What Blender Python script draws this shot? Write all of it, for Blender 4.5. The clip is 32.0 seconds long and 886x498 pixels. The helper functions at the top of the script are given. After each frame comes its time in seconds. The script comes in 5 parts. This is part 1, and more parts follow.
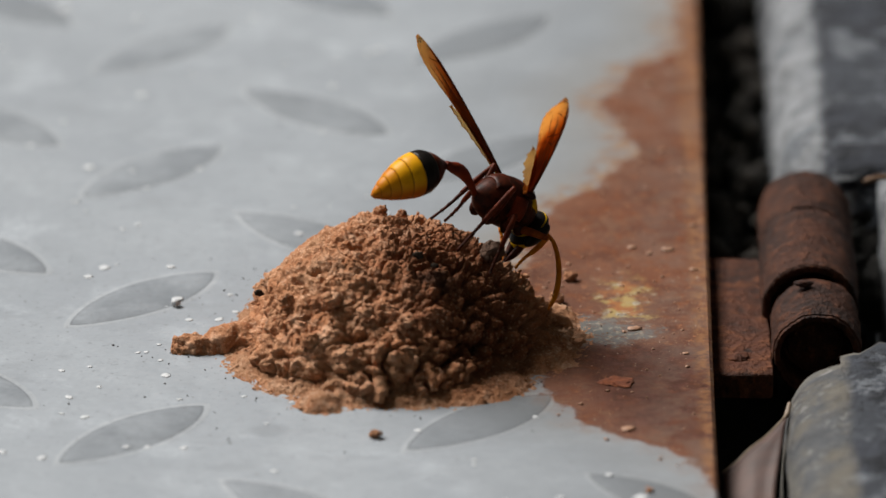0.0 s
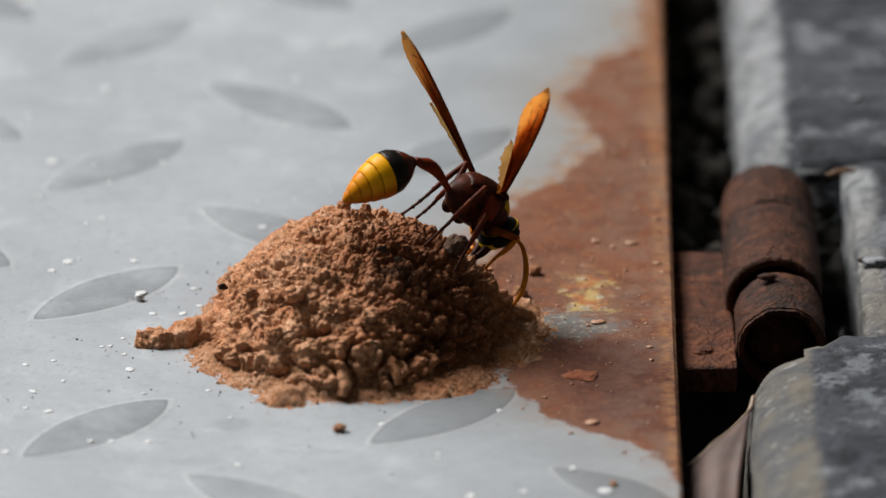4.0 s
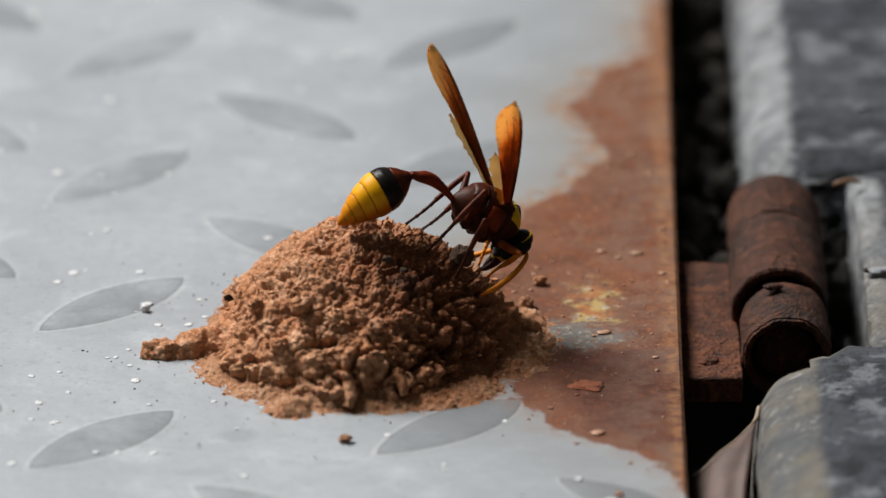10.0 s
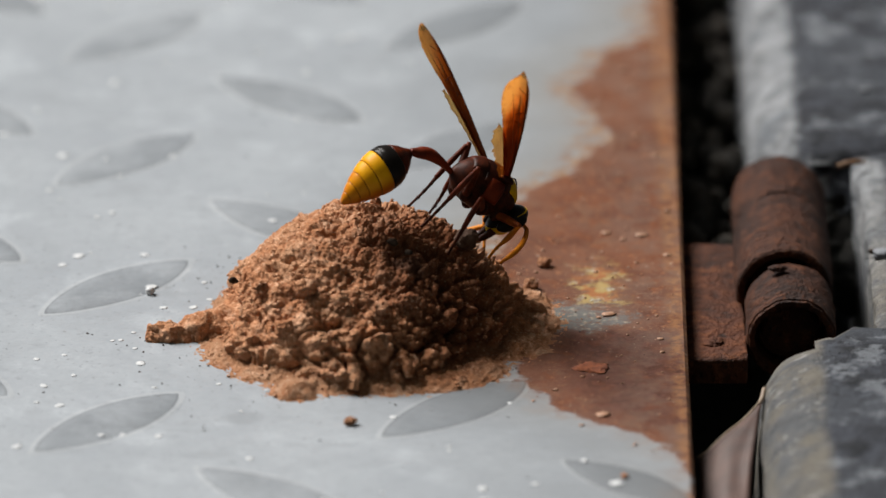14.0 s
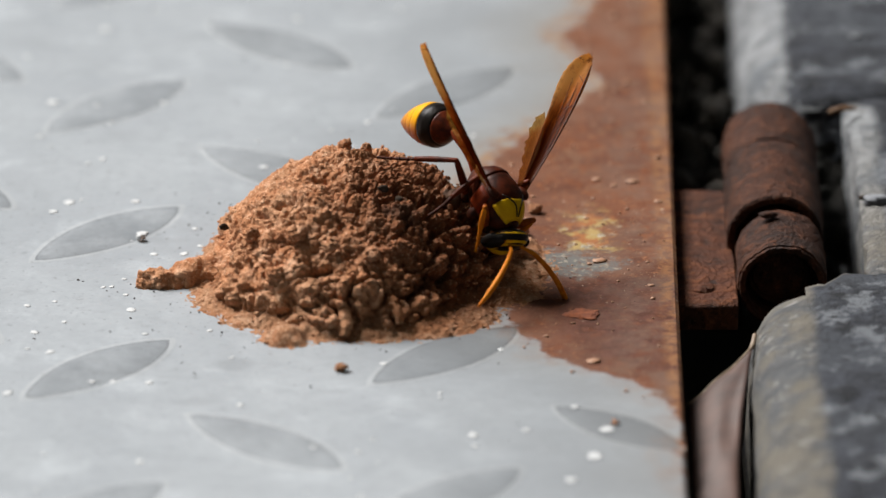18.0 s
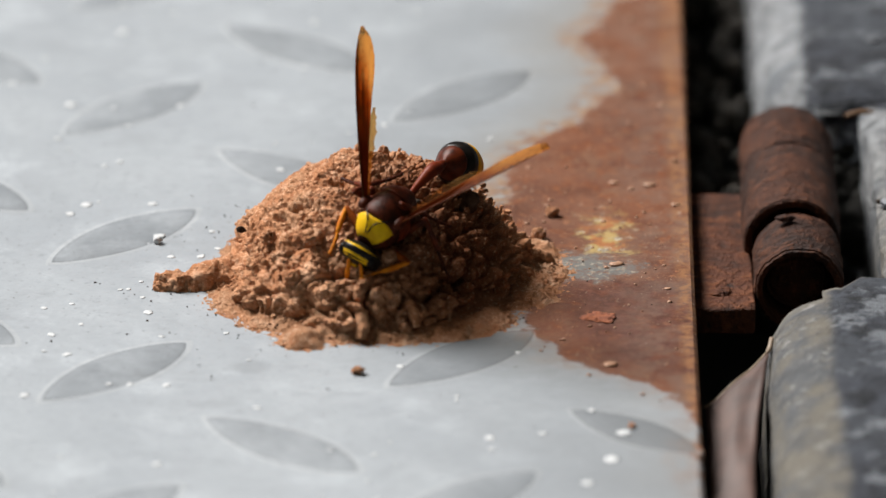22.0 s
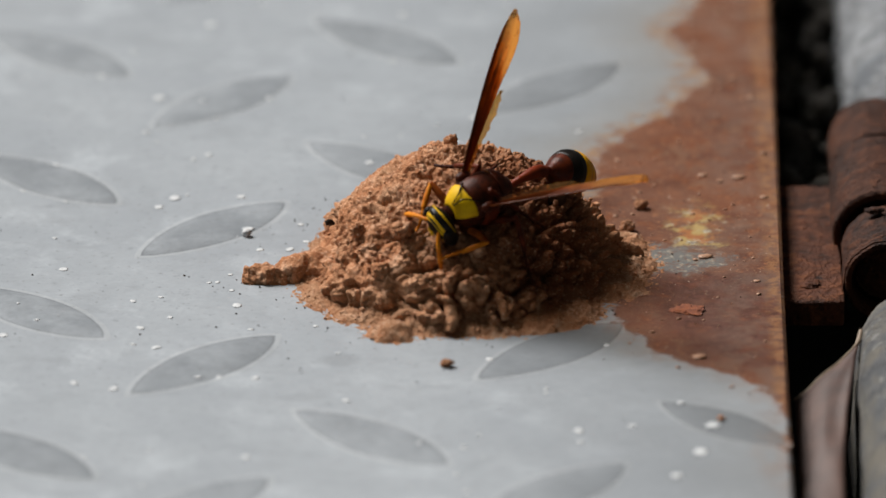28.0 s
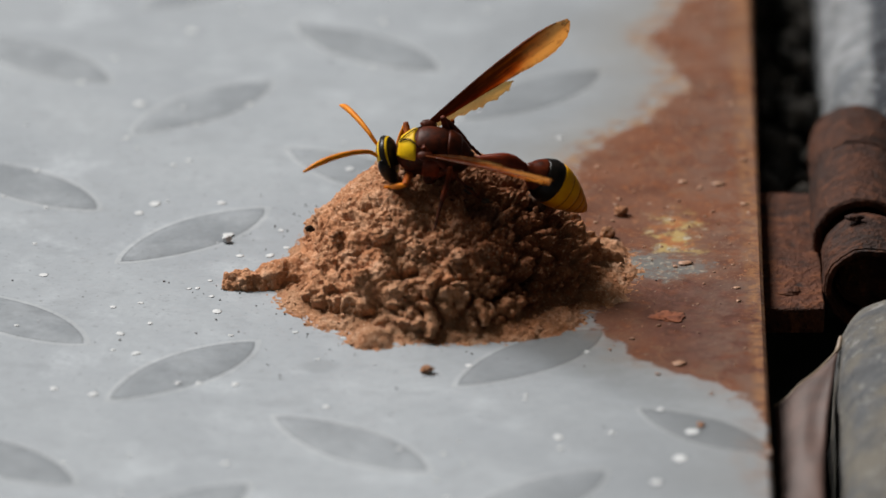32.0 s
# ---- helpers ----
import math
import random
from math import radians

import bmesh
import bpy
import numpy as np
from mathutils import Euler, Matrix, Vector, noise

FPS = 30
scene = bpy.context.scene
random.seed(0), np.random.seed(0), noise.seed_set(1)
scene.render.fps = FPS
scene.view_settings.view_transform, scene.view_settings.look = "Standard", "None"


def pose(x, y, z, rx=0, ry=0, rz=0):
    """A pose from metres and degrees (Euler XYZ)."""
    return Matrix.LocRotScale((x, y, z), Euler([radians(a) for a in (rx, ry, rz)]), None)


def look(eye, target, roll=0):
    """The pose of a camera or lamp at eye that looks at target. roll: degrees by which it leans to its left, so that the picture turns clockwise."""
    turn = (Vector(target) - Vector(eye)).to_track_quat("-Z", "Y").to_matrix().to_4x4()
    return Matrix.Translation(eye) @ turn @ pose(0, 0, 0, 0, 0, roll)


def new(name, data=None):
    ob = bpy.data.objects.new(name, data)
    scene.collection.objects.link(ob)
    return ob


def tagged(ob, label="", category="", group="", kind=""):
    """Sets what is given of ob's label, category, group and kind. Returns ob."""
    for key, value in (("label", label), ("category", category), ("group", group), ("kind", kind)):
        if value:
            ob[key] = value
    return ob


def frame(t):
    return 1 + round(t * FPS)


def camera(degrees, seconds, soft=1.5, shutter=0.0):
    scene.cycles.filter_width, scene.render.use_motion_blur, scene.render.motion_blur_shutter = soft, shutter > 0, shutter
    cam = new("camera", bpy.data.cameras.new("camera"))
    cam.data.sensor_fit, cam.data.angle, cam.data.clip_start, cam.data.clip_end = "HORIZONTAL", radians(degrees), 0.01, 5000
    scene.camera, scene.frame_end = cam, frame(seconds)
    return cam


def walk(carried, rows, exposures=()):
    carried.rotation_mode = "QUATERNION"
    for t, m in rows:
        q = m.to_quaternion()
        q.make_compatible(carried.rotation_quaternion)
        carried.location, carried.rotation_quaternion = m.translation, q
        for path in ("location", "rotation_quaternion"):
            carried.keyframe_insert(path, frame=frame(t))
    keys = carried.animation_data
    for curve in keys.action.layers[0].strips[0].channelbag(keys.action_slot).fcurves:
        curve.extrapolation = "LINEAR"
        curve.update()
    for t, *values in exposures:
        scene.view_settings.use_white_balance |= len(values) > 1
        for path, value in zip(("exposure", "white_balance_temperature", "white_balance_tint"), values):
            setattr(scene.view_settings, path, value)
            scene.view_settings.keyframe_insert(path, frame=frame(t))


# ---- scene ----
FOV = 4.3
EYE = (0.00000, -1.59476, 0.64432)
cam = camera(FOV, 32.0, soft=1.5, shutter=0.0)
cam.data.dof.use_dof, cam.data.dof.focus_distance, cam.data.dof.aperture_fstop = True, 1.715, 15.0

# seconds, pan, tilt below level, roll (degrees): a long lens held at one place
PATH = [
    (0, -0.2781, 21.5640, 0.000),
    (0.5, -0.2776, 21.5757, 0.045),
    (1, -0.3498, 21.5413, 0.069),
    (1.5, -0.3730, 21.4471, 0.135),
    (2, -0.4317, 21.3890, 0.047),
    (2.5, -0.4271, 21.4016, 0.045),
    (3, -0.4588, 21.5149, 0.059),
    (3.5, -0.4425, 21.5475, -0.082),
    (4, -0.4670, 21.5944, 0.019),
    (4.5, -0.4504, 21.5356, 0.011),
    (6.5, -0.4697, 21.5587, -0.079),
    (7, -0.4606, 21.5923, -0.078),
    (7.5, -0.4730, 21.5902, 0.019),
    (8, -0.4644, 21.6260, -0.090),
    (8.5, -0.4459, 21.5313, 0.009),
    (9, -0.4866, 21.4684, 0.020),
    (9.5, -0.4594, 21.4978, 0.014),
    (10, -0.4381, 21.5425, -0.086),
    (10.5, -0.4199, 21.6174, -0.095),
    (11, -0.4470, 21.6595, -0.083),
    (11.5, -0.4259, 21.6270, -0.155),
    (12, -0.4200, 21.5558, -0.089),
    (12.5, -0.4432, 21.5079, -0.132),
    (13, -0.4478, 21.5247, -0.127),
    (13.5, -0.4226, 21.6294, -0.200),
    (15.5, -0.4074, 21.6079, -0.249),
    (16, -0.4236, 21.5155, -0.243),
    (16.5, -0.4610, 21.5661, -0.229),
    (17, -0.4952, 21.6671, -0.216),
    (17.5, -0.4794, 21.8384, -0.219),
    (18, -0.4611, 21.8895, -0.222),
    (18.5, -0.4337, 21.8695, -0.183),
    (19, -0.4507, 21.7562, -0.191),
    (19.5, -0.4768, 21.7131, -0.209),
    (20, -0.4640, 21.7349, -0.224),
    (20.5, -0.4458, 21.7971, -0.236),
    (21, -0.4114, 21.8557, -0.237),
    (21.5, -0.3925, 21.8893, -0.253),
    (22, -0.3723, 21.8746, -0.165),
    (22.5, -0.2736, 21.8435, -0.201),
    (23, -0.2149, 21.7971, -0.218),
    (23.5, -0.0882, 21.8050, -0.262),
    (24, -0.0158, 21.8999, -0.377),
    (24.5, 0.0342, 21.9332, -0.390),
    (25, 0.0526, 21.9708, -0.400),
    (25.5, 0.0661, 21.9499, -0.401),
    (27.5, 0.0752, 21.8882, -0.320),
    (28, 0.0929, 21.9077, -0.410),
    (28.5, 0.0692, 21.9540, -0.399),
    (29, 0.0569, 21.9456, -0.404),
    (29.5, 0.0708, 21.9037, -0.316),
    (30, 0.0480, 21.7938, -0.346),
    (30.5, 0.0659, 21.7701, -0.267),
    (31, 0.0404, 21.8429, -0.289),
    (31.5, 0.0059, 21.8943, -0.270),
    (32, -0.0116, 21.8774, -0.275),
]


def view(pan, tilt, roll):
    return Matrix.Translation(EYE) @ Matrix.Rotation(radians(pan), 4, "Z") @ Matrix.Rotation(radians(90.0 - tilt), 4, "X") @ Matrix.Rotation(radians(roll), 4, "Z")


# ---- light ----
world = bpy.data.worlds.new("sky")
scene.world = world
world.use_nodes = True
wnt = world.node_tree
SUN_EL, SUN_AZ = 48.0, 140.0   # degrees; azimuth counted from +x towards +y
sky = wnt.nodes.new("ShaderNodeTexSky")
sky.sky_type, sky.sun_disc = "NISHITA", False
sky.sun_elevation, sky.sun_rotation = radians(SUN_EL), radians(90.0 - SUN_AZ)
sky.air_density, sky.dust_density = 0.7, 4.0
wnt.links.new(sky.outputs[0], wnt.nodes["Background"].inputs[0])
wnt.nodes["Background"].inputs[1].default_value = 0.005
sun = new("sun", bpy.data.lights.new("sun", "SUN"))
sun.data.energy, sun.data.angle, sun.data.color = 4.95, radians(30.0), (1.0, 0.975, 0.945)
sun_from = Vector((math.cos(radians(SUN_AZ)) * math.cos(radians(SUN_EL)), math.sin(radians(SUN_AZ)) * math.cos(radians(SUN_EL)), math.sin(radians(SUN_EL))))
sun.matrix_world = look(sun_from * 3.0, (0, 0, 0))

MM = 0.001


# ---- materials ----
class Shader:
    """A principled material with short calls for its nodes."""

    def __init__(self, name, rough=0.7, metal=0.0, spec=0.5):
        self.mat = bpy.data.materials.new(name)
        self.mat.use_nodes = True
        self.nt = self.mat.node_tree
        self.bsdf = self.nt.nodes["Principled BSDF"]
        self.bsdf.inputs["Roughness"].default_value = rough
        self.bsdf.inputs["Metallic"].default_value = metal
        self.bsdf.inputs["Specular IOR Level"].default_value = spec

    def node(self, kind, **values):
        n = self.nt.nodes.new(kind)
        for key, value in values.items():
            n.inputs[key].default_value = value
        return n

    def link(self, a, b):
        self.nt.links.new(a, b)
        return b

    def place(self, world_space=False):
        if world_space:
            return self.node("ShaderNodeNewGeometry").outputs["Position"]
        return self.node("ShaderNodeTexCoord").outputs["Object"]

    def noise(self, co, size, detail=4.0, rough=0.55, distort=0.0):
        n = self.node("ShaderNodeTexNoise", Scale=1.0 / size, Detail=detail, Roughness=rough, Distortion=distort)
        self.link(co, n.inputs["Vector"])
        return n.outputs["Fac"]

    def cells(self, co, size, feature="F1"):
        n = self.node("ShaderNodeTexVoronoi", Scale=1.0 / size)
        n.feature = feature
        self.link(co, n.inputs["Vector"])
        return n.outputs["Distance"]

    def ramp(self, fac, lo, hi, a=0.0, b=1.0):
        n = self.node("ShaderNodeMapRange")
        n.interpolation_type = "SMOOTHSTEP"
        for i, value in ((1, lo), (2, hi), (3, a), (4, b)):
            n.inputs[i].default_value = value
        self.link(fac, n.inputs[0])
        return n.outputs[0]

    def calc(self, kind, a, b=0.0, c=0.0):
        n = self.node("ShaderNodeMath")
        n.operation = kind
        for i, value in enumerate((a, b, c)):
            if isinstance(value, (int, float)):
                n.inputs[i].default_value = value
            else:
                self.link(value, n.inputs[i])
        return n.outputs[0]

    def mix(self, fac, a, b):
        n = self.nt.nodes.new("ShaderNodeMix")
        n.data_type = "RGBA"
        for i, value in ((0, fac), (6, a), (7, b)):
            if isinstance(value, tuple):
                n.inputs[i].default_value = (*value, 1.0)
            elif isinstance(value, (int, float)):
                n.inputs[i].default_value = value
            else:
                self.link(value, n.inputs[i])
        return n.outputs[2]

    def ellipse(self, co, centre, radii):
        m = self.node("ShaderNodeMapping")
        m.vector_type = "TEXTURE"
        m.inputs["Location"].default_value = (*centre, 0.0)
        m.inputs["Scale"].default_value = (*radii, 1000.0)
        self.link(co, m.inputs["Vector"])
        n = self.nt.nodes.new("ShaderNodeVectorMath")
        n.operation = "LENGTH"
        self.link(m.outputs[0], n.inputs[0])
        return n.outputs["Value"]

    def bump(self, height, strength, distance):
        n = self.node("ShaderNodeBump", Strength=strength, Distance=distance)
        self.link(height, n.inputs["Height"])
        old = self.bsdf.inputs["Normal"]
        if old.is_linked:
            self.link(old.links[0].from_socket, n.inputs["Normal"])
        self.link(n.outputs[0], old)

    def colour(self, value):
        if isinstance(value, tuple):
            self.bsdf.inputs["Base Color"].default_value = (*value, 1.0)
        else:
            self.link(value, self.bsdf.inputs["Base Color"])

    def rough(self, value):
        self.link(value, self.bsdf.inputs["Roughness"])


RUST_EDGE = [(-90, 46.2), (-66, 45.6), (-50.5, 43.8), (-43, 39.4), (-37.8, 32.7), (-27, 25.1), (-13, 21.7), (5, 20.0), (26.7, 18.5), (49.6, 22.9),
             (57.7, 28.1), (70.6, 35.1), (83.7, 35.8), (95, 33.1), (111.7, 38.5), (119, 43.2), (132, 45.8), (150, 46.6)]


def steel(name, base, dark, shine, rubbed=None):
    """Grey tread plate with the rusted strip along its hinge side."""
    s = Shader(name, rough=0.45, metal=shine, spec=0.35)
    co = s.place(True)
    big, mid, fine = s.noise(co, 0.03, 5), s.noise(co, 0.006, 5, 0.6), s.noise(co, 0.0009, 3)
    grey = s.mix(s.ramp(big, 0.3, 0.7), base, dark)
    grey = s.mix(s.ramp(mid, 0.45, 0.8, 0.0, 0.45), grey, tuple(0.68 * v for v in base))
    grey = s.mix(s.ramp(s.noise(co, 0.013, 6, 0.65), 0.50, 0.70, 0.0, 0.8), grey, tuple(1.22 * v for v in base))
    grey = s.mix(s.ramp(s.noise(co, 0.0055, 6, 0.7), 0.52, 0.70, 0.0, 0.55), grey, tuple(0.80 * v for v in base))
    grey = s.mix(s.ramp(s.noise(co, 0.0035, 6, 0.7), 0.60, 0.70, 0.0, 0.55), grey, tuple(0.55 * v for v in base))
    grey = s.mix(s.ramp(s.noise(co, 0.0016, 5, 0.75), 0.40, 0.60, 0.0, 0.30), grey, tuple(0.80 * v for v in base))
    grey = s.mix(s.ramp(fine, 0.60, 0.74, 0.0, 0.5), grey, (0.085, 0.085, 0.085))
    grey = s.mix(s.ramp(s.noise(co, 0.0018, 3, 0.6), 0.71, 0.77, 0.0, 0.4), grey, (0.38, 0.39, 0.40))
    smear = s.node("ShaderNodeMapping")
    smear.inputs["Scale"].default_value = (0.35, 1.0, 1.0)
    smear.inputs["Rotation"].default_value = (0.0, 0.0, 0.25)
    s.link(co, smear.inputs["Vector"])
    grey = s.mix(s.ramp(s.noise(smear.outputs[0], 0.006, 6, 0.7), 0.53, 0.68, 0.0, 0.5), grey, tuple(0.72 * v for v in base))
    if rubbed:
        each = s.node("ShaderNodeObjectInfo").outputs["Random"]
        wear = s.calc("MULTIPLY_ADD", each, 0.22, s.calc("ADD", s.noise(co, 0.007, 5, 0.65), s.calc("MULTIPLY_ADD", s.noise(co, 0.0012, 4, 0.7), 0.4, -0.2)))
        grey = s.mix(s.ramp(wear, 0.46, 0.90, 0.03, 0.65), grey, rubbed)
    ragged = s.calc("MULTIPLY_ADD", s.noise(co, 0.004, 5, 0.7), 1.2, -0.6)
    for centre, radii, much in (((-0.0173, -0.0349), (0.0034, 0.0030), 0.45), ((-0.0224, -0.0487), (0.0050, 0.0022), 0.25), ((-0.0285, -0.0040), (0.0040, 0.0050), 0.2)):
        spot = s.ramp(s.calc("ADD", s.ellipse(co, centre, radii), ragged), 1.1, 0.4, 0.0, much)
        grey = s.mix(spot, grey, tuple(0.55 * v for v in base))
    xyz = s.node("ShaderNodeSeparateXYZ")
    s.link(co, xyz.inputs[0])
    unit = s.ramp(xyz.outputs["Y"], 0.0, 1.0)
    unit.node.interpolation_type = "LINEAR"
    unit.node.inputs[1].default_value, unit.node.inputs[2].default_value = -0.09, 0.15
    curve = s.nt.nodes.new("ShaderNodeFloatCurve")
    points = curve.mapping.curves[0].points
    for k, (y, x) in enumerate(RUST_EDGE):
        u, v = (y + 90.0) / 240.0, x / 60.0
        if k == 0 or k == len(RUST_EDGE) - 1:
            points[0 if k == 0 else -1].location = (u, v)
        else:
            points.new(u, v)
    curve.mapping.update()
    s.link(unit, curve.inputs["Value"])
    edge = s.calc("MULTIPLY", curve.outputs[0], 0.060)
    away = s.calc("SUBTRACT", xyz.outputs["X"], edge)
    wob = s.calc("ADD", s.calc("MULTIPLY_ADD", s.noise(co, 0.009, 6, 0.6), 0.012, -0.006), s.calc("MULTIPLY_ADD", s.noise(co, 0.0022, 4, 0.65), 0.005, -0.0025))
    away = s.calc("ADD", away, wob)
    stain = s.ramp(away, -0.018, 0.0015)
    rust = s.ramp(away, -0.0008, 0.0012)
    r1 = s.mix(s.ramp(s.noise(co, 0.018, 5, 0.6), 0.38, 0.64), (0.080, 0.028, 0.0150), (0.126, 0.045, 0.0210))
    r1 = s.mix(s.ramp(s.noise(co, 0.0060, 6, 0.65), 0.48, 0.68, 0.0, 0.7), r1, (0.0466, 0.0174, 0.0115))
    r1 = s.mix(s.ramp(s.noise(co, 0.0100, 6, 0.7), 0.53, 0.66, 0.0, 0.6), r1, (0.152, 0.0832, 0.0502))
    r1 = s.mix(s.ramp(s.noise(co, 0.0030, 5, 0.7), 0.50, 0.64, 0.0, 0.85), r1, (0.148, 0.046, 0.0157))
    r1 = s.mix(s.ramp(s.noise(co, 0.0012, 4, 0.75), 0.42, 0.30, 0.0, 0.7), r1, (0.0233, 0.0095, 0.00717))
    r1 = s.mix(s.ramp(s.noise(co, 0.0014, 5, 0.75), 0.57, 0.64, 0.0, 0.85), r1, (0.233, 0.0911, 0.0394))
    r1 = s.mix(s.ramp(s.noise(co, 0.0006, 3, 0.7), 0.61, 0.67, 0.0, 0.9), r1, (0.269, 0.15, 0.0896))
    # the grey darkens unevenly towards the rusted strip
    rustward = s.calc("MULTIPLY", s.ramp(away, -0.050, -0.002), s.ramp(s.noise(co, 0.012, 5, 0.6), 0.30, 0.60, 0.55, 1.0))
    grey = s.mix(rustward, grey, tuple(0.60 * v for v in base))
    r1 = s.mix(s.ramp(s.noise(co, 0.014, 5, 0.65), 0.36, 0.62, 0.06, 0.38), r1, (0.150, 0.080, 0.053))
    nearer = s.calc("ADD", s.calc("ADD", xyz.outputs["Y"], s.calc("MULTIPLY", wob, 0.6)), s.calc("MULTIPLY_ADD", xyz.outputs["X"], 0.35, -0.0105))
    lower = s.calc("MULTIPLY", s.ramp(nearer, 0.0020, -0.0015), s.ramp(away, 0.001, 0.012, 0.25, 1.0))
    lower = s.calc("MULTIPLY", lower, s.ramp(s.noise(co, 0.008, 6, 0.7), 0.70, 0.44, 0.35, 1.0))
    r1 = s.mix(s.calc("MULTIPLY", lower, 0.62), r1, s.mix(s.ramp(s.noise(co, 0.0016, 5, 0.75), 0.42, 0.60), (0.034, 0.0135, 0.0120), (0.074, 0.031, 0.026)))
    haze = s.calc("MULTIPLY", s.ramp(xyz.outputs["X"], 0.030, 0.046), s.ramp(s.noise(co, 0.007, 6, 0.7), 0.42, 0.62))
    r1 = s.mix(s.calc("MULTIPLY", haze, 0.5), r1, (0.125, 0.085, 0.066))
    rim = s.calc("MULTIPLY", s.ramp(xyz.outputs["X"], 0.0435, 0.0455), s.ramp(s.noise(co, 0.0020, 5, 0.75), 0.42, 0.60))
    r1 = s.mix(s.calc("MULTIPLY", rim, 0.6), r1, (0.235, 0.115, 0.048))
    r1 = s.mix(s.ramp(s.noise(co, 0.0009, 2, 0.5), 0.70, 0.75, 0.0, 0.8), r1, (0.36, 0.28, 0.22))
    col = s.mix(s.calc("MULTIPLY", stain, s.ramp(xyz.outputs["Y"], -0.012, 0.020, 0.10, 0.32)), grey, (0.80 * base[0], 0.62 * base[1], 0.42 * base[2]))
    fringe = s.calc("MULTIPLY", s.calc("MULTIPLY", s.ramp(away, -0.0062, -0.0004), s.ramp(xyz.outputs["Y"], -0.012, 0.020, 0.30, 1.0)), s.ramp(s.noise(co, 0.0026, 5, 0.7), 0.36, 0.58))
    col = s.mix(s.calc("MULTIPLY", fringe, 0.8), col, s.mix(s.ramp(s.noise(co, 0.004, 4, 0.6), 0.40, 0.60), (0.21, 0.105, 0.038), (0.15, 0.066, 0.030)))
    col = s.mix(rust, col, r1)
    wob2 = s.calc("MULTIPLY_ADD", s.noise(co, 0.0035, 6, 0.75), 2.6, -1.3)
    blue = s.calc("MULTIPLY", s.ramp(s.noise(co, 0.0022, 5, 0.7), 0.36, 0.50, 0.25, 1.0), s.ramp(s.calc("ADD", s.ellipse(co, (0.0300, 0.0030), (0.0095, 0.0058)), wob2), 1.20, 0.55))
    col = s.mix(s.calc("MULTIPLY", blue, 0.85), col, s.mix(s.ramp(s.noise(co, 0.0012, 4, 0.7), 0.52, 0.62), (0.105, 0.115, 0.112), (0.24, 0.225, 0.185)))
    yel = s.ramp(s.calc("ADD", s.ellipse(co, (0.0345, 0.0150), (0.0050, 0.0115)), wob2), 1.05, 0.35)
    dots = s.mix(s.ramp(s.noise(co, 0.0034, 4, 0.6), 0.44, 0.56), (0.30, 0.215, 0.085), (0.26, 0.105, 0.038))
    dots = s.mix(s.ramp(s.noise(co, 0.0022, 4, 0.65), 0.54, 0.64, 0.0, 0.9), dots, (0.34, 0.325, 0.25))
    col = s.mix(s.calc("MULTIPLY", yel, s.ramp(s.noise(co, 0.0030, 5, 0.7), 0.40, 0.54, 0.1, 0.9)), col, dots)
    s.colour(col)
    s.link(s.ramp(rust, 0.0, 1.0, 0.35, 0.12), s.bsdf.inputs["Specular IOR Level"])
    s.rough(s.calc("MULTIPLY_ADD", rust, 0.20, s.ramp(mid, 0.3, 0.7, 0.52, 0.68)))
    s.link(s.calc("MULTIPLY", s.calc("SUBTRACT", 1.0, rust), shine), s.bsdf.inputs["Metallic"])
    s.bump(s.noise(co, 0.012, 4), 0.25, 0.0008)
    s.bump(s.calc("MULTIPLY", s.noise(co, 0.0012, 5, 0.7), s.ramp(away, -0.001, 0.002, 0.15, 1.0)), 0.5, 0.0003)
    return s.mat


def mud(name, tone=1.0, wet=0.0, powder=0.0):
    s = Shader(name, rough=0.94 - 0.45 * wet, spec=0.15 + 0.3 * wet)
    co = s.place()
    a = s.noise(co, 0.009, 5, 0.6)
    b = s.noise(co, 0.0030, 5, 0.65)
    c = s.noise(co, 0.00045, 3, 0.7)
    def hue(r, g, b):
        return (r * tone, g * tone, b * tone)
    col = s.mix(s.ramp(a, 0.36, 0.64), hue(0.54, 0.287, 0.157), hue(0.48, 0.208, 0.096))
    # bump-noise highs coloured paler and lows darker, like lit tops and shaded pits
    col = s.mix(s.ramp(b, 0.5, 0.70, 0.0, 0.7), col, hue(0.80, 0.50, 0.325))
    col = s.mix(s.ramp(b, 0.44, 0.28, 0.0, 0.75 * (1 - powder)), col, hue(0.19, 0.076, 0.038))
    # reddish damp mud, widened to carry the shade of the right front flank
    damp_shade = s.ramp(s.calc("ADD", s.ellipse(co, (0.0100, -0.0090), (0.0150, 0.0150)), s.calc("MULTIPLY_ADD", a, 1.6, -0.8)), 1.15, 0.45)
    col = s.mix(s.calc("MULTIPLY", damp_shade, 0.85 * (1 - powder)), col, hue(0.205, 0.068, 0.0265))
    col = s.mix(s.ramp(s.noise(co, 0.0016, 4, 0.7), 0.54, 0.66, 0.0, 0.55), col, hue(0.42, 0.155, 0.068))
    col = s.mix(s.ramp(c, 0.56, 0.70, 0.0, 0.6), col, hue(0.95, 0.64, 0.44))
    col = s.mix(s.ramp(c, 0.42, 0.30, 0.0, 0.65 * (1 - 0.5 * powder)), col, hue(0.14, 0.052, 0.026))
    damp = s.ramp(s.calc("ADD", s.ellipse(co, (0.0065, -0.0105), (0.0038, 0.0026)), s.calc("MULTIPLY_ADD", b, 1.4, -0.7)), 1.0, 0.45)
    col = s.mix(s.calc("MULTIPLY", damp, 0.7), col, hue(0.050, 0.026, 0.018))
    s.colour(col)
    s.bump(b, 0.7, 0.0006)
    s.bump(s.noise(co, 0.0010, 4, 0.7), 0.9, 0.0006)
    s.bump(c, 0.9, 0.0004)
    return s.mat


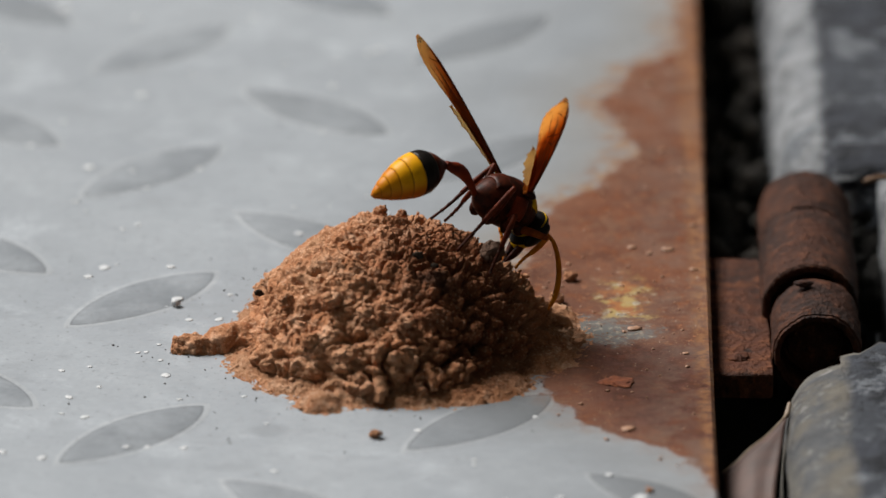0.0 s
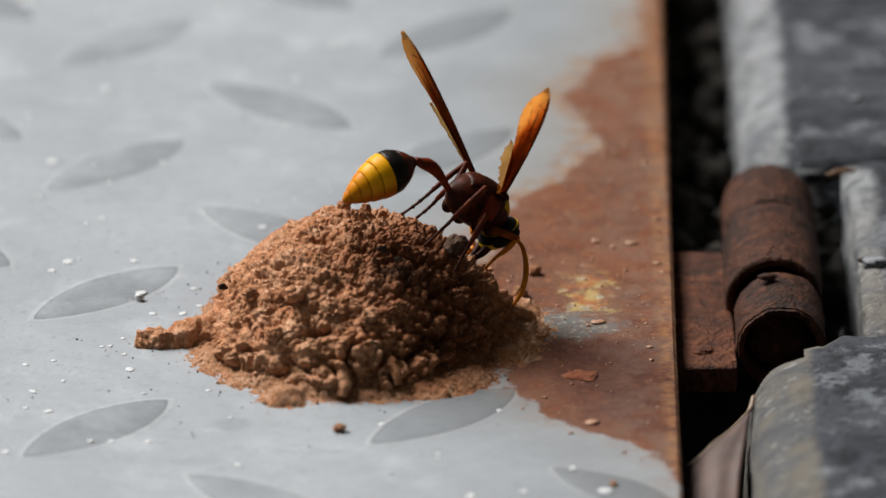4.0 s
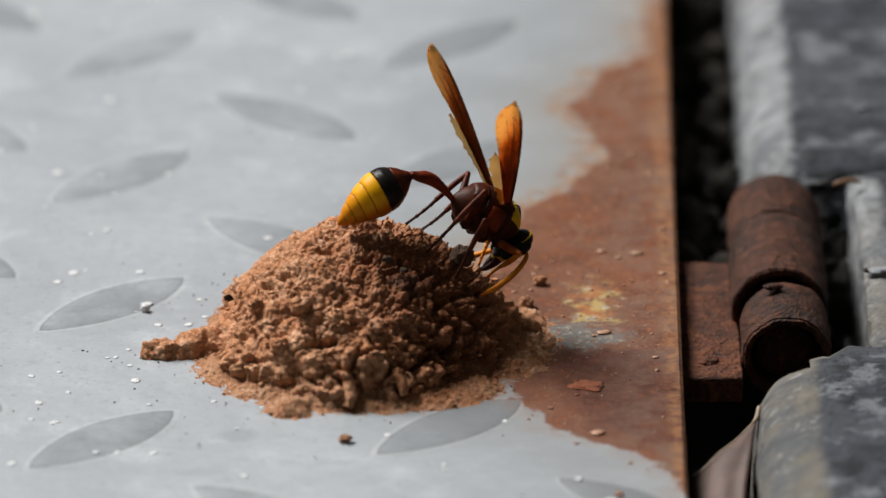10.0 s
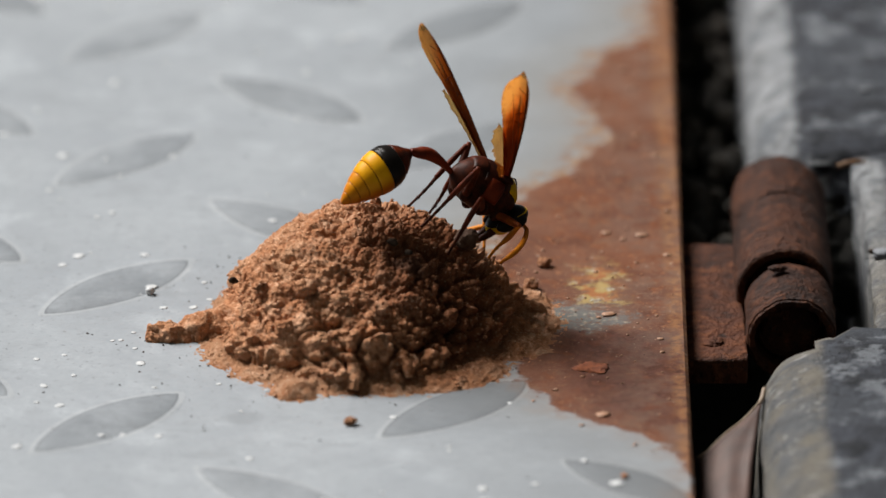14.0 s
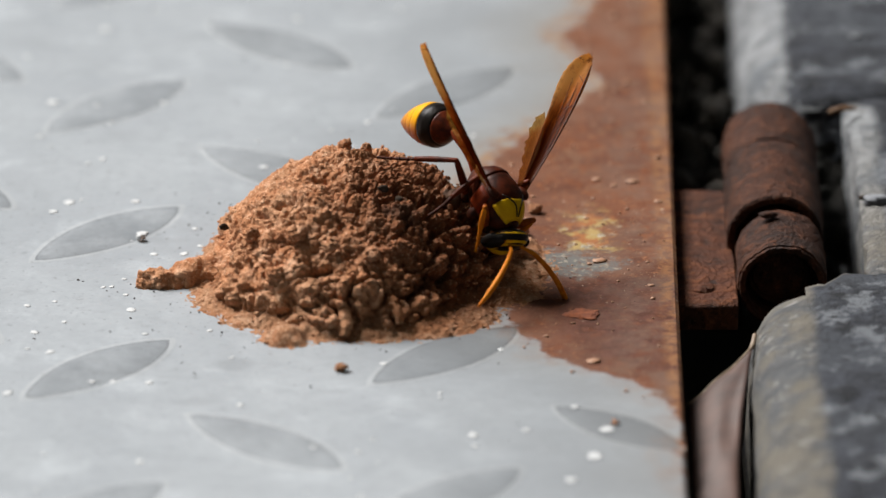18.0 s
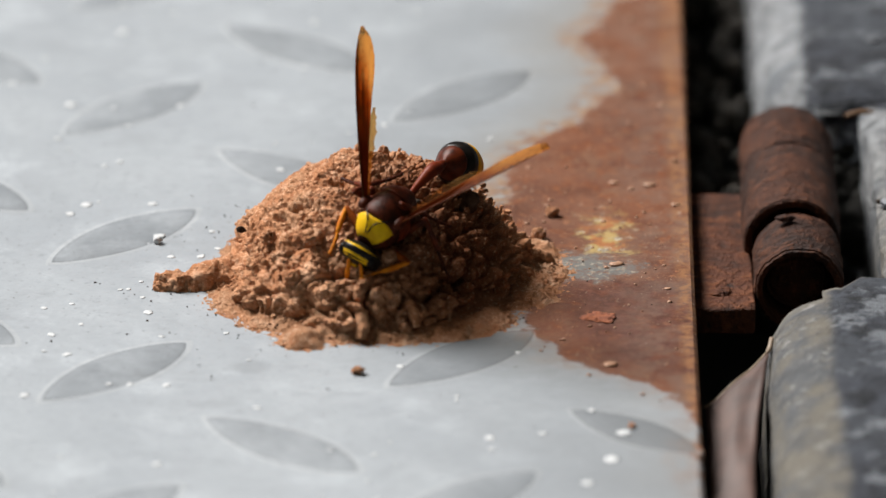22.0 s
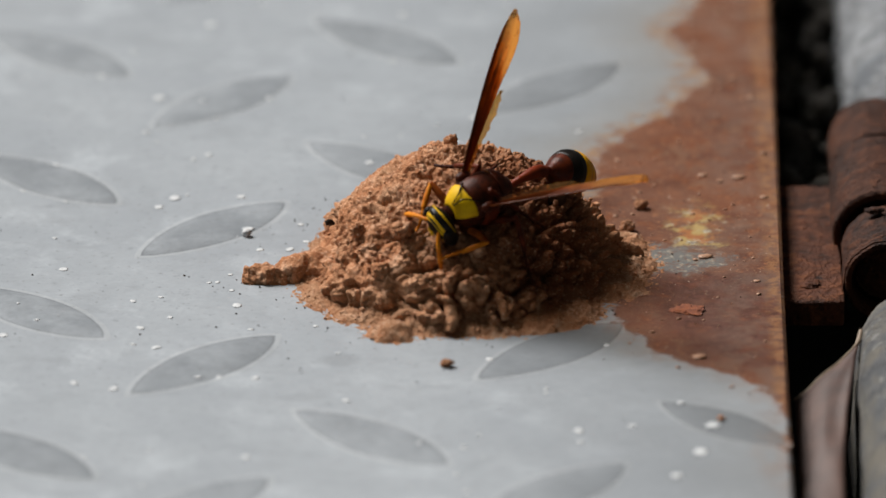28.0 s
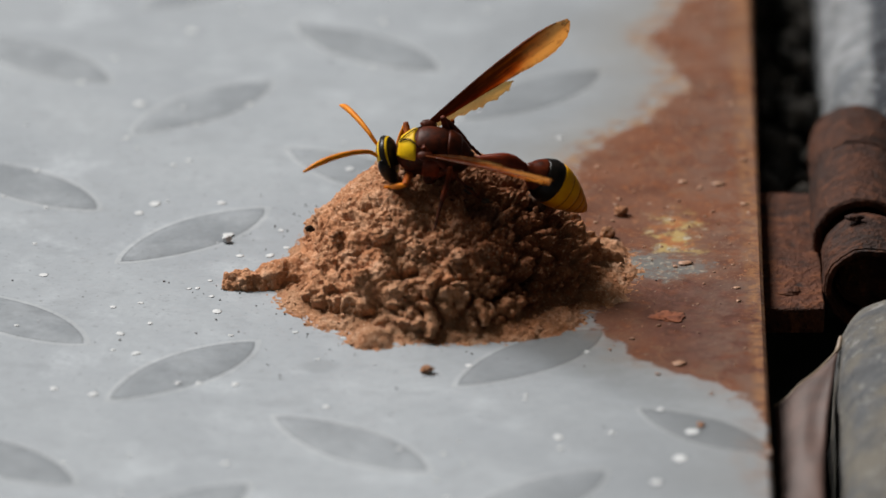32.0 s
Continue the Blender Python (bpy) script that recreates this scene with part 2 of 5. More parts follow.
def plain(name, a, b, size, rough=0.6, metal=0.0, spec=0.5, bump=0.3, depth=0.0001, world_space=False):
    """A surface of two tones at two scales with fine relief."""
    s = Shader(name, rough=rough, metal=metal, spec=spec)
    co = s.place(world_space)
    n = s.noise(co, size, 5, 0.6)
    col = s.mix(s.ramp(n, 0.35, 0.65), a, b)
    f = s.noise(co, size * 0.15, 4, 0.65)
    col = s.mix(s.ramp(f, 0.5, 0.8, 0.0, 0.4), col, tuple(0.5 * v for v in b))
    s.colour(col)
    s.bump(f, bump, depth)
    return s.mat


def rusty(name, bloom=0.45, tone=1.0):
    s = Shader(name, rough=0.75, spec=0.2)
    co = s.place(True)
    a, b, c = s.noise(co, 0.010, 5, 0.65), s.noise(co, 0.0025, 5, 0.7), s.noise(co, 0.0007, 3, 0.6)
    col = s.mix(s.ramp(a, 0.35, 0.65), tuple(tone * v for v in (0.020, 0.0072, 0.0040)), tuple(tone * v for v in (0.052, 0.0160, 0.0064)))
    col = s.mix(s.ramp(b, 0.50, 0.66, 0.0, bloom), col, (0.150, 0.050, 0.0180))
    col = s.mix(s.ramp(b, 0.44, 0.28, 0.0, 0.9), col, (0.0111, 0.00523, 0.0039))
    col = s.mix(s.ramp(s.noise(co, 0.0013, 5, 0.75), 0.56, 0.68, 0.0, 0.5), col, (0.150, 0.048, 0.0150))
    col = s.mix(s.ramp(c, 0.62, 0.72, 0.0, 0.4), col, (0.165, 0.062, 0.025))
    s.colour(col)
    s.bump(b, 1.0, 0.0016)
    s.bump(c, 0.9, 0.0005)
    return s.mat


def concrete(name):
    s = Shader(name, rough=0.88, spec=0.3)
    co = s.place(True)
    a, b, c = s.noise(co, 0.022, 6, 0.6), s.noise(co, 0.005, 6, 0.7), s.noise(co, 0.0010, 4, 0.7)
    geo = s.node("ShaderNodeNewGeometry")
    up = s.node("ShaderNodeSeparateXYZ")
    s.link(geo.outputs["True Normal"], up.inputs[0])
    col = s.mix(s.ramp(b, 0.38, 0.62), (0.032, 0.036, 0.046), (0.0075, 0.0088, 0.012))
    col = s.mix(s.ramp(a, 0.46, 0.60, 0.0, 0.8), col, (0.040, 0.045, 0.054))
    col = s.mix(s.ramp(s.noise(co, 0.009, 6, 0.7), 0.53, 0.62, 0.0, 0.8), col, (0.135, 0.145, 0.160))
    col = s.mix(s.ramp(s.noise(co, 0.004, 6, 0.75), 0.55, 0.63, 0.0, 0.9), col, (0.0060, 0.0068, 0.0088))
    along = s.node("ShaderNodeSeparateXYZ")
    s.link(co, along.inputs[0])
    bare = s.mix(s.ramp(along.outputs["Y"], -0.01, 0.06), (0.112, 0.101, 0.084), (0.215, 0.224, 0.234))
    pale = s.mix(s.ramp(s.noise(co, 0.011, 6, 0.65), 0.46, 0.62, 0.0, 0.75), bare, (0.060, 0.068, 0.080))
    pale = s.mix(s.ramp(b, 0.46, 0.64, 0.0, 0.7), pale, (0.050, 0.051, 0.054))
    pale = s.mix(s.ramp(s.noise(co, 0.0022, 5, 0.7), 0.55, 0.68, 0.0, 0.6), pale, (0.24, 0.235, 0.225))
    # the trowelled top is dark, the worn edge bare and pale
    xyz = s.node("ShaderNodeSeparateXYZ")
    s.link(co, xyz.inputs[0])
    inside = s.calc("MULTIPLY", s.ramp(xyz.outputs["Y"], -0.013, -0.009), s.ramp(xyz.outputs["Y"], 0.062, 0.056))
    edge = s.calc("ADD", xyz.outputs["X"], s.calc("MULTIPLY_ADD", s.noise(co, 0.012, 5, 0.6), 0.004, -0.002))
    edge = s.calc("MULTIPLY_ADD", inside, -0.0120, edge)
    col = s.mix(s.ramp(edge, 0.0670, 0.0648), col, pale)
    col = s.mix(s.ramp(c, 0.6, 0.75, 0.0, 0.5), col, (0.0337, 0.0308, 0.0281))
    s.colour(col)
    s.bump(b, 0.9, 0.0018)
    s.bump(c, 0.8, 0.0005)
    return s.mat


def chitin(name, a, b, rough=0.35, size=0.0015):
    return plain(name, a, b, size, rough=rough, spec=0.10, bump=0.35, depth=0.0001)


def membrane(name, root, middle, outer, rim, alpha, outer_alpha, reach):
    """A thin wing, dark at its root and along its leading edge, amber and clearer outwards, with a smoky tip."""
    s = Shader(name, rough=0.5, spec=0.06)
    co = s.place()
    xyz = s.node("ShaderNodeSeparateXYZ")
    s.link(co, xyz.inputs[0])
    along = s.calc("ADD", xyz.outputs["X"], s.calc("MULTIPLY_ADD", s.noise(co, 0.003, 3), 0.006, -0.003))
    streak = s.node("ShaderNodeMapping")
    streak.inputs["Scale"].default_value = (0.10, 1.0, 1.0)
    s.link(co, streak.inputs["Vector"])
    g = s.noise(streak.outputs[0], 0.0007, 4, 0.6)
    col = s.mix(s.ramp(along, reach * 0.26, reach * 0.70), root, middle)
    col = s.mix(s.ramp(g, 0.44, 0.60, 0.0, 0.7), col, tuple(0.45 * v for v in root))
    far = s.ramp(s.calc("MULTIPLY_ADD", xyz.outputs["Y"], -2.2, along), reach * 0.55, reach * 0.92)
    col = s.mix(far, col, outer)
    col = s.mix(s.calc("MULTIPLY", far, s.ramp(s.noise(co, 0.0013, 4), 0.52, 0.68, 0.0, 0.6)), col, rim)
    front = s.ramp(s.calc("ADD", xyz.outputs["Y"], s.calc("MULTIPLY_ADD", g, 0.0006, -0.0003)), 0.0005, 0.0013)
    col = s.mix(s.calc("MULTIPLY", front, 0.8), col, rim)
    tip = s.ramp(along, reach * 0.93, reach * 0.99)
    col = s.mix(s.calc("MULTIPLY", tip, 0.45), col, rim)
    s.colour(s.mix(0.35, col, tuple(0.4 * v for v in rim)))
    s.bump(g, 0.6, 0.0002)
    opaque = s.calc("MAXIMUM", s.calc("MULTIPLY_ADD", far, outer_alpha - alpha, alpha), s.calc("MULTIPLY", front, alpha))
    out = s.nt.nodes["Material Output"]
    tra, tri = s.node("ShaderNodeBsdfTranslucent"), s.node("ShaderNodeBsdfTransparent")
    s.link(col, tra.inputs[0])
    tri.inputs[0].default_value = (1.0, 0.80, 0.48, 1.0)
    m1, m2 = s.node("ShaderNodeMixShader", Fac=0.6), s.node("ShaderNodeMixShader")
    s.link(s.bsdf.outputs[0], m1.inputs[1]), s.link(tra.outputs[0], m1.inputs[2])
    s.link(opaque, m2.inputs[0]), s.link(tri.outputs[0], m2.inputs[1]), s.link(m1.outputs[0], m2.inputs[2])
    s.link(m2.outputs[0], out.inputs["Surface"])
    return s.mat


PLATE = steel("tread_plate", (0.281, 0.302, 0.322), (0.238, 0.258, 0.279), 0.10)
MARK = steel("worn_mark", (0.188, 0.204, 0.219), (0.150, 0.166, 0.182), 0.10, (0.265, 0.285, 0.304))
# a paler ring round each tread mark and a darker one along its foot
RIM = steel("pale_mark_rim", (0.312, 0.331, 0.347), (0.268, 0.287, 0.304), 0.10)
FOOT = steel("dark_mark_edge", (0.150, 0.163, 0.176), (0.118, 0.130, 0.143), 0.10, (0.230, 0.246, 0.262))
TWIG = plain("rusty_twig", (0.16, 0.075, 0.025), (0.10, 0.045, 0.018), 0.002)
PEBBLE = plain("pale_pebble", (0.17, 0.18, 0.195), (0.12, 0.125, 0.14), 0.002, rough=0.85)
# dark tone of the unseen panels that hold back the skylight
SKY_BLOCK = plain("sky_block", (0.055, 0.055, 0.045), (0.035, 0.038, 0.03), 0.25, rough=0.9, world_space=True)
DROP = plain("white_paint", (0.50, 0.51, 0.515), (0.42, 0.43, 0.435), 0.001)
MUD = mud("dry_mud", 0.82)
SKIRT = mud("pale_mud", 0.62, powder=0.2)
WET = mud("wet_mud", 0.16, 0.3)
DARKGRIT = plain("dark_grit", (0.0248, 0.0186, 0.0136), (0.0496, 0.0341, 0.0248), 0.001, rough=0.95, spec=0.1)
RUST = rusty("rusty_iron", 0.35, 0.95)
SCALE = rusty("flaking_rust", 0.8, 1.5)
CONCRETE = concrete("weathered_concrete")
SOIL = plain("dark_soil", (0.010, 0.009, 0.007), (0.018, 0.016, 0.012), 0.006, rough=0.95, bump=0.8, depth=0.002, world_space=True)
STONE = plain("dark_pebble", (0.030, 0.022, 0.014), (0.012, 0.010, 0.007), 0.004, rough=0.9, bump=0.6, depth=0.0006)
LEAF = plain("dry_leaf", (0.070, 0.034, 0.024), (0.040, 0.020, 0.015), 0.006, rough=0.6, bump=0.3, depth=0.0003)
LEAF_RIM = plain("leaf_rim", (0.239, 0.182, 0.13), (0.182, 0.13, 0.0868), 0.002)
BROWN = chitin("red_brown_chitin", (0.066, 0.0115, 0.0030), (0.018, 0.0042, 0.0016), rough=0.45, size=0.0018)
REDDISH = chitin("waist_chitin", (0.165, 0.023, 0.0055), (0.070, 0.0105, 0.0032), rough=0.42, size=0.003)
DARK = chitin("dark_chitin", (0.062, 0.0115, 0.0028), (0.015, 0.0036, 0.0014), rough=0.5)
BLACK = chitin("black_chitin", (0.00744, 0.0062, 0.00558), (0.0124, 0.0093, 0.00744), rough=0.3)
YELLOW = chitin("yellow_chitin", (0.64, 0.40, 0.004), (0.56, 0.32, 0.004), rough=0.5, size=0.003)
def gold(name, a, b, under):
    """Golden chitin that turns orange-brown towards the underside."""
    s = Shader(name, rough=0.42, spec=0.10)
    co = s.place()
    n = s.noise(co, 0.005, 5, 0.6)
    col = s.mix(s.ramp(n, 0.35, 0.65), a, b)
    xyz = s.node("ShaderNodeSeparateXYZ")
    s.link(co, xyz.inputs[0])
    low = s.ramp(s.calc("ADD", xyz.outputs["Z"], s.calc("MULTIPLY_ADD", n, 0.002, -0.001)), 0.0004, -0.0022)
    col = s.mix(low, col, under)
    f = s.noise(co, 0.0006, 4, 0.65)
    col = s.mix(s.ramp(f, 0.56, 0.72, 0.0, 0.4), col, tuple(0.6 * v for v in b))
    s.colour(col)
    s.bump(f, 0.25, 0.00005)
    return s.mat


GOLD = gold("gold_chitin", (0.64, 0.31, 0.003), (0.56, 0.20, 0.002), (0.32, 0.072, 0.003))
AMBER = gold("amber_chitin", (0.60, 0.26, 0.003), (0.46, 0.14, 0.002), (0.28, 0.065, 0.003))
ORANGE = chitin("orange_chitin", (0.58, 0.195, 0.008), (0.46, 0.125, 0.007), rough=0.5)
LEGRED = chitin("leg_chitin", (0.115, 0.019, 0.0045), (0.045, 0.0085, 0.003), rough=0.45)
WING = membrane("amber_wing", (0.17, 0.024, 0.004), (0.74, 0.180, 0.008), (0.78, 0.39, 0.105), (0.15, 0.034, 0.009), 0.94, 0.55, 0.025)
HIND = membrane("pale_wing", (0.20, 0.062, 0.012), (0.28, 0.125, 0.030), (0.34, 0.19, 0.058), (0.11, 0.045, 0.013), 0.34, 0.34, 0.0128)
VEIN = chitin("wing_vein", (0.085, 0.020, 0.004), (0.050, 0.012, 0.003))
FORELEG = chitin("foreleg_chitin", (0.30, 0.070, 0.008), (0.17, 0.036, 0.006), rough=0.5)


# ---- building helpers ----
def to_mesh(name, bm, material, smooth=True):
    me = bpy.data.meshes.new(name)
    bm.normal_update()
    bm.to_mesh(me)
    bm.free()
    if smooth:
        me.shade_smooth()
    me.materials.append(material)
    return me


def part(name, bm, material, parent, label="", smooth=True):
    ob = new(name, to_mesh(name, bm, material, smooth))
    ob.parent = parent
    if label:
        tagged(ob, label)
    return ob


def rings(bm, loops, cap=True):
    """Skins a row of closed loops of equally many points."""
    made = [[bm.verts.new(p) for p in loop] for loop in loops]
    n = len(made[0])
    for a, b in zip(made, made[1:]):
        for i in range(n):
            bm.faces.new((a[i], a[(i + 1) % n], b[(i + 1) % n], b[i]))
    if cap:
        bm.faces.new(list(reversed(made[0])))
        bm.faces.new(made[-1])
    return made


def spindle(profile, seg=28):
    """A body along x: rows of x, half width, half height, centre z (mm)."""
    bm = bmesh.new()
    loops = []
    for x, w, h, zc in profile:
        loops.append([Vector((x, w * math.sin(2 * math.pi * i / seg), zc + h * math.cos(2 * math.pi * i / seg))) * MM for i in range(seg)])
    rings(bm, loops)
    bmesh.ops.recalc_face_normals(bm, faces=bm.faces)
    return bm


def smooth_rows(rows, steps=5):
    """Fills in between rows with a Catmull-Rom spline."""
    out = []
    for k in range(len(rows) - 1):
        p0, p1, p2, p3 = (rows[max(0, min(len(rows) - 1, k + j))] for j in (-1, 0, 1, 2))
        for s in range(steps):
            t = s / steps
            out.append(tuple(0.5 * (2 * b + (c - a) * t + (2 * a - 5 * b + 4 * c - d) * t * t + (3 * b - a - 3 * c + d) * t ** 3) for a, b, c, d in zip(p0, p1, p2, p3)))
    out.append(tuple(rows[-1]))
    return out


def tube(bm, points, radii, seg=10):
    """A round bar through points (mm) with a radius at each."""
    pts = [Vector(p) for p in points]
    loops = []
    ref = Vector((0.13, 0.21, 1.0))
    for i, p in enumerate(pts):
        d = (pts[min(i + 1, len(pts) - 1)] - pts[max(i - 1, 0)]).normalized()
        if abs(d.dot(ref.normalized())) > 0.96:
            ref = Vector((0.2, 1.0, 0.1))
        u = d.cross(ref).normalized()
        v = d.cross(u)
        loops.append([(p + radii[i] * (math.cos(2 * math.pi * k / seg) * u + math.sin(2 * math.pi * k / seg) * v)) * MM for k in range(seg)])
    rings(bm, loops)
    return bm


def tubes(points, radii, seg=10, steps=4):
    rows = smooth_rows([(*p, r) for p, r in zip(points, radii)], steps)
    bm = bmesh.new()
    tube(bm, [r[:3] for r in rows], [max(r[3], 0.02) for r in rows], seg)
    bmesh.ops.recalc_face_normals(bm, faces=bm.faces)
    return bm


def blob(radius, detail=3, rough=0.25, squash=(1, 1, 1), seed=0.0, size=1.0):
    """A lump (mm), uneven at its own size and below."""
    bm = bmesh.new()
    bmesh.ops.create_icosphere(bm, subdivisions=detail, radius=1.0)
    for v in bm.verts:
        n = v.co.normalized()
        q = n * (1.3 / size) + Vector((seed, seed * 0.7, -seed))
        k = 1.0 + rough * noise.noise(q) + 0.5 * rough * noise.noise(q * 2.7) + 0.25 * rough * noise.noise(q * 6.0)
        v.co = Vector((n.x * squash[0], n.y * squash[1], n.z * squash[2])) * (k * radius * MM)
    return bm


def box_bm(x0, x1, y0, y1, z0, z1, bevel=0.0, cuts=2):
    bm = bmesh.new()
    bmesh.ops.create_cube(bm, size=1.0)
    for v in bm.verts:
        v.co = Vector(((x0 + x1) / 2 + v.co.x * (x1 - x0), (y0 + y1) / 2 + v.co.y * (y1 - y0), (z0 + z1) / 2 + v.co.z * (z1 - z0))) * MM
    if bevel:
        bmesh.ops.bevel(bm, geom=list(bm.edges), offset=bevel * MM, segments=cuts, affect="EDGES", profile=0.5)
    return bm


# ---- ground, plate and kerb ----
EDGE_X, EDGE_SLOPE = 46.95, 0.0108      # the plate's hinge edge, mm


def edge_at(y):
    return EDGE_X + EDGE_SLOPE * y


def build_ground():
    bm = bmesh.new()
    bmesh.ops.create_grid(bm, x_segments=60, y_segments=60, size=1.0)
    for v in bm.verts:
        x, y = v.co.x, v.co.y
        v.co.x, v.co.y = math.copysign(abs(x) ** 4, x) * 40.0, math.copysign(abs(y) ** 4, y) * 40.0
        v.co.z = -0.034 + 0.003 * noise.noise(Vector((v.co.x * 60, v.co.y * 60, 0.3)))
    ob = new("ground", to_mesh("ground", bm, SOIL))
    return tagged(ob, "near-black soil under the plate and in the gap", "ground", kind="structure")


def build_plate():
    plate = new("tread_plate_floor")
    tagged(plate, "grey steel tread plate, rusted brown along its hinge edge", "metal plate", kind="structure")
    bm = bmesh.new()
    xs = [-900, -500, -300, -200] + [-150 + 6 * i for i in range(33)]
    ys = [-500, -300, -200] + [-150 + 6 * i for i in range(65)] + [300, 500, 900]
    grid = []
    for y in ys:
        row = [bm.verts.new((x * MM, y * MM, 0.00003 * noise.noise(Vector((x * 0.03, y * 0.03, 0)))) ) for x in xs]
        row.append(bm.verts.new(((edge_at(y) - 0.5) * MM, y * MM, 0.0)))
        row.append(bm.verts.new((edge_at(y) * MM, y * MM, -0.0005)))
        row.append(bm.verts.new(((edge_at(y) - 0.15) * MM, y * MM, -0.0048)))
        row.append(bm.verts.new(((edge_at(y) - 0.6) * MM, y * MM, -0.0052)))
        row.append(bm.verts.new((-900 * MM, y * MM, -0.0052)))
        grid.append(row)
    for a, b in zip(grid, grid[1:]):
        for i in range(len(a) - 1):
            bm.faces.new((a[i], a[i + 1], b[i + 1], b[i]))
        bm.faces.new((a[-1], a[0], b[0], b[-1]))
    bm.faces.new(list(reversed(grid[0])))
    bm.faces.new(grid[-1])
    part("sheet", bm, PLATE, plate, smooth=False)
    return plate


def mark_mesh(angle):
    """A raised almond with sloping sides, 28 mm long, about 8 mm wide."""
    bm = bmesh.new()
    n, half, wide, high = 26, 14.7, 5.10, 0.07
    ca, sa = math.cos(radians(angle)), math.sin(radians(angle))

    def outline(shrink, z):
        loop = []
        for side in (1, -1):
            for i in range(n):
                u = -1 + 2 * i / n
                u = u * side
                w = wide * (1 - abs(u) ** 1.9) ** 0.80 * (1 + 0.10 * u)
                x, y = u * (half - shrink * 1.6), -side * w * (1 - shrink / wide)
                loop.append(Vector((x * ca - y * sa, x * sa + y * ca, z)) * MM)
        return loop

    loops = [outline(-0.8, -0.085), outline(-0.45, -0.065), outline(0.0, -0.058), outline(0.35, -0.035), outline(0.8, 0.01), outline(1.4, 0.05), outline(2.2, high)]
    made = [[bm.verts.new(p) for p in loop] for loop in loops]
    for a, b in zip(made, made[1:]):
        for i in range(2 * n):
            bm.faces.new((a[i], a[(i + 1) % (2 * n)], b[(i + 1) % (2 * n)], b[i]))
    bm.faces.new(made[-1])
    bm.faces.ensure_lookup_table()
    for f in bm.faces[:4 * n]:
        f.material_index = 1
    for f in bm.faces[4 * n:6 * n]:
        f.material_index = 2
    bmesh.ops.recalc_face_normals(bm, faces=bm.faces)
    me = to_mesh("tread_mark", bm, MARK)
    me.materials.append(RIM)
    me.materials.append(FOOT)
    return me


def build_marks(plate):
    up, down = mark_mesh(45.7), mark_mesh(-42.9)
    for me, x0, y0 in ((up, -36.9, -36.3), (down, -12.8, -63.6)):
        for i in range(-6, 3):
            for j in range(-5, 9):
                x, y = x0 + 49.7 * i + 0.5 * j, y0 + 52.1 * j + 4.3 * i
                if x + 9.2 > edge_at(y) or x < -330 or not -300 < y < 400:
                    continue
                ob = new("tread_mark", me)
                ob.parent = plate
                if x + 10.5 > edge_at(y) and y > -50:
                    continue
                trim = 0.80 if x + 11.0 > edge_at(y) else 1.0
                ob.matrix_basis = pose(x * MM, y * MM, 0.0001, 0, 0, random.uniform(-1.0, 1.0)) @ Matrix.Diagonal((trim, trim, 1.0, 1.0))


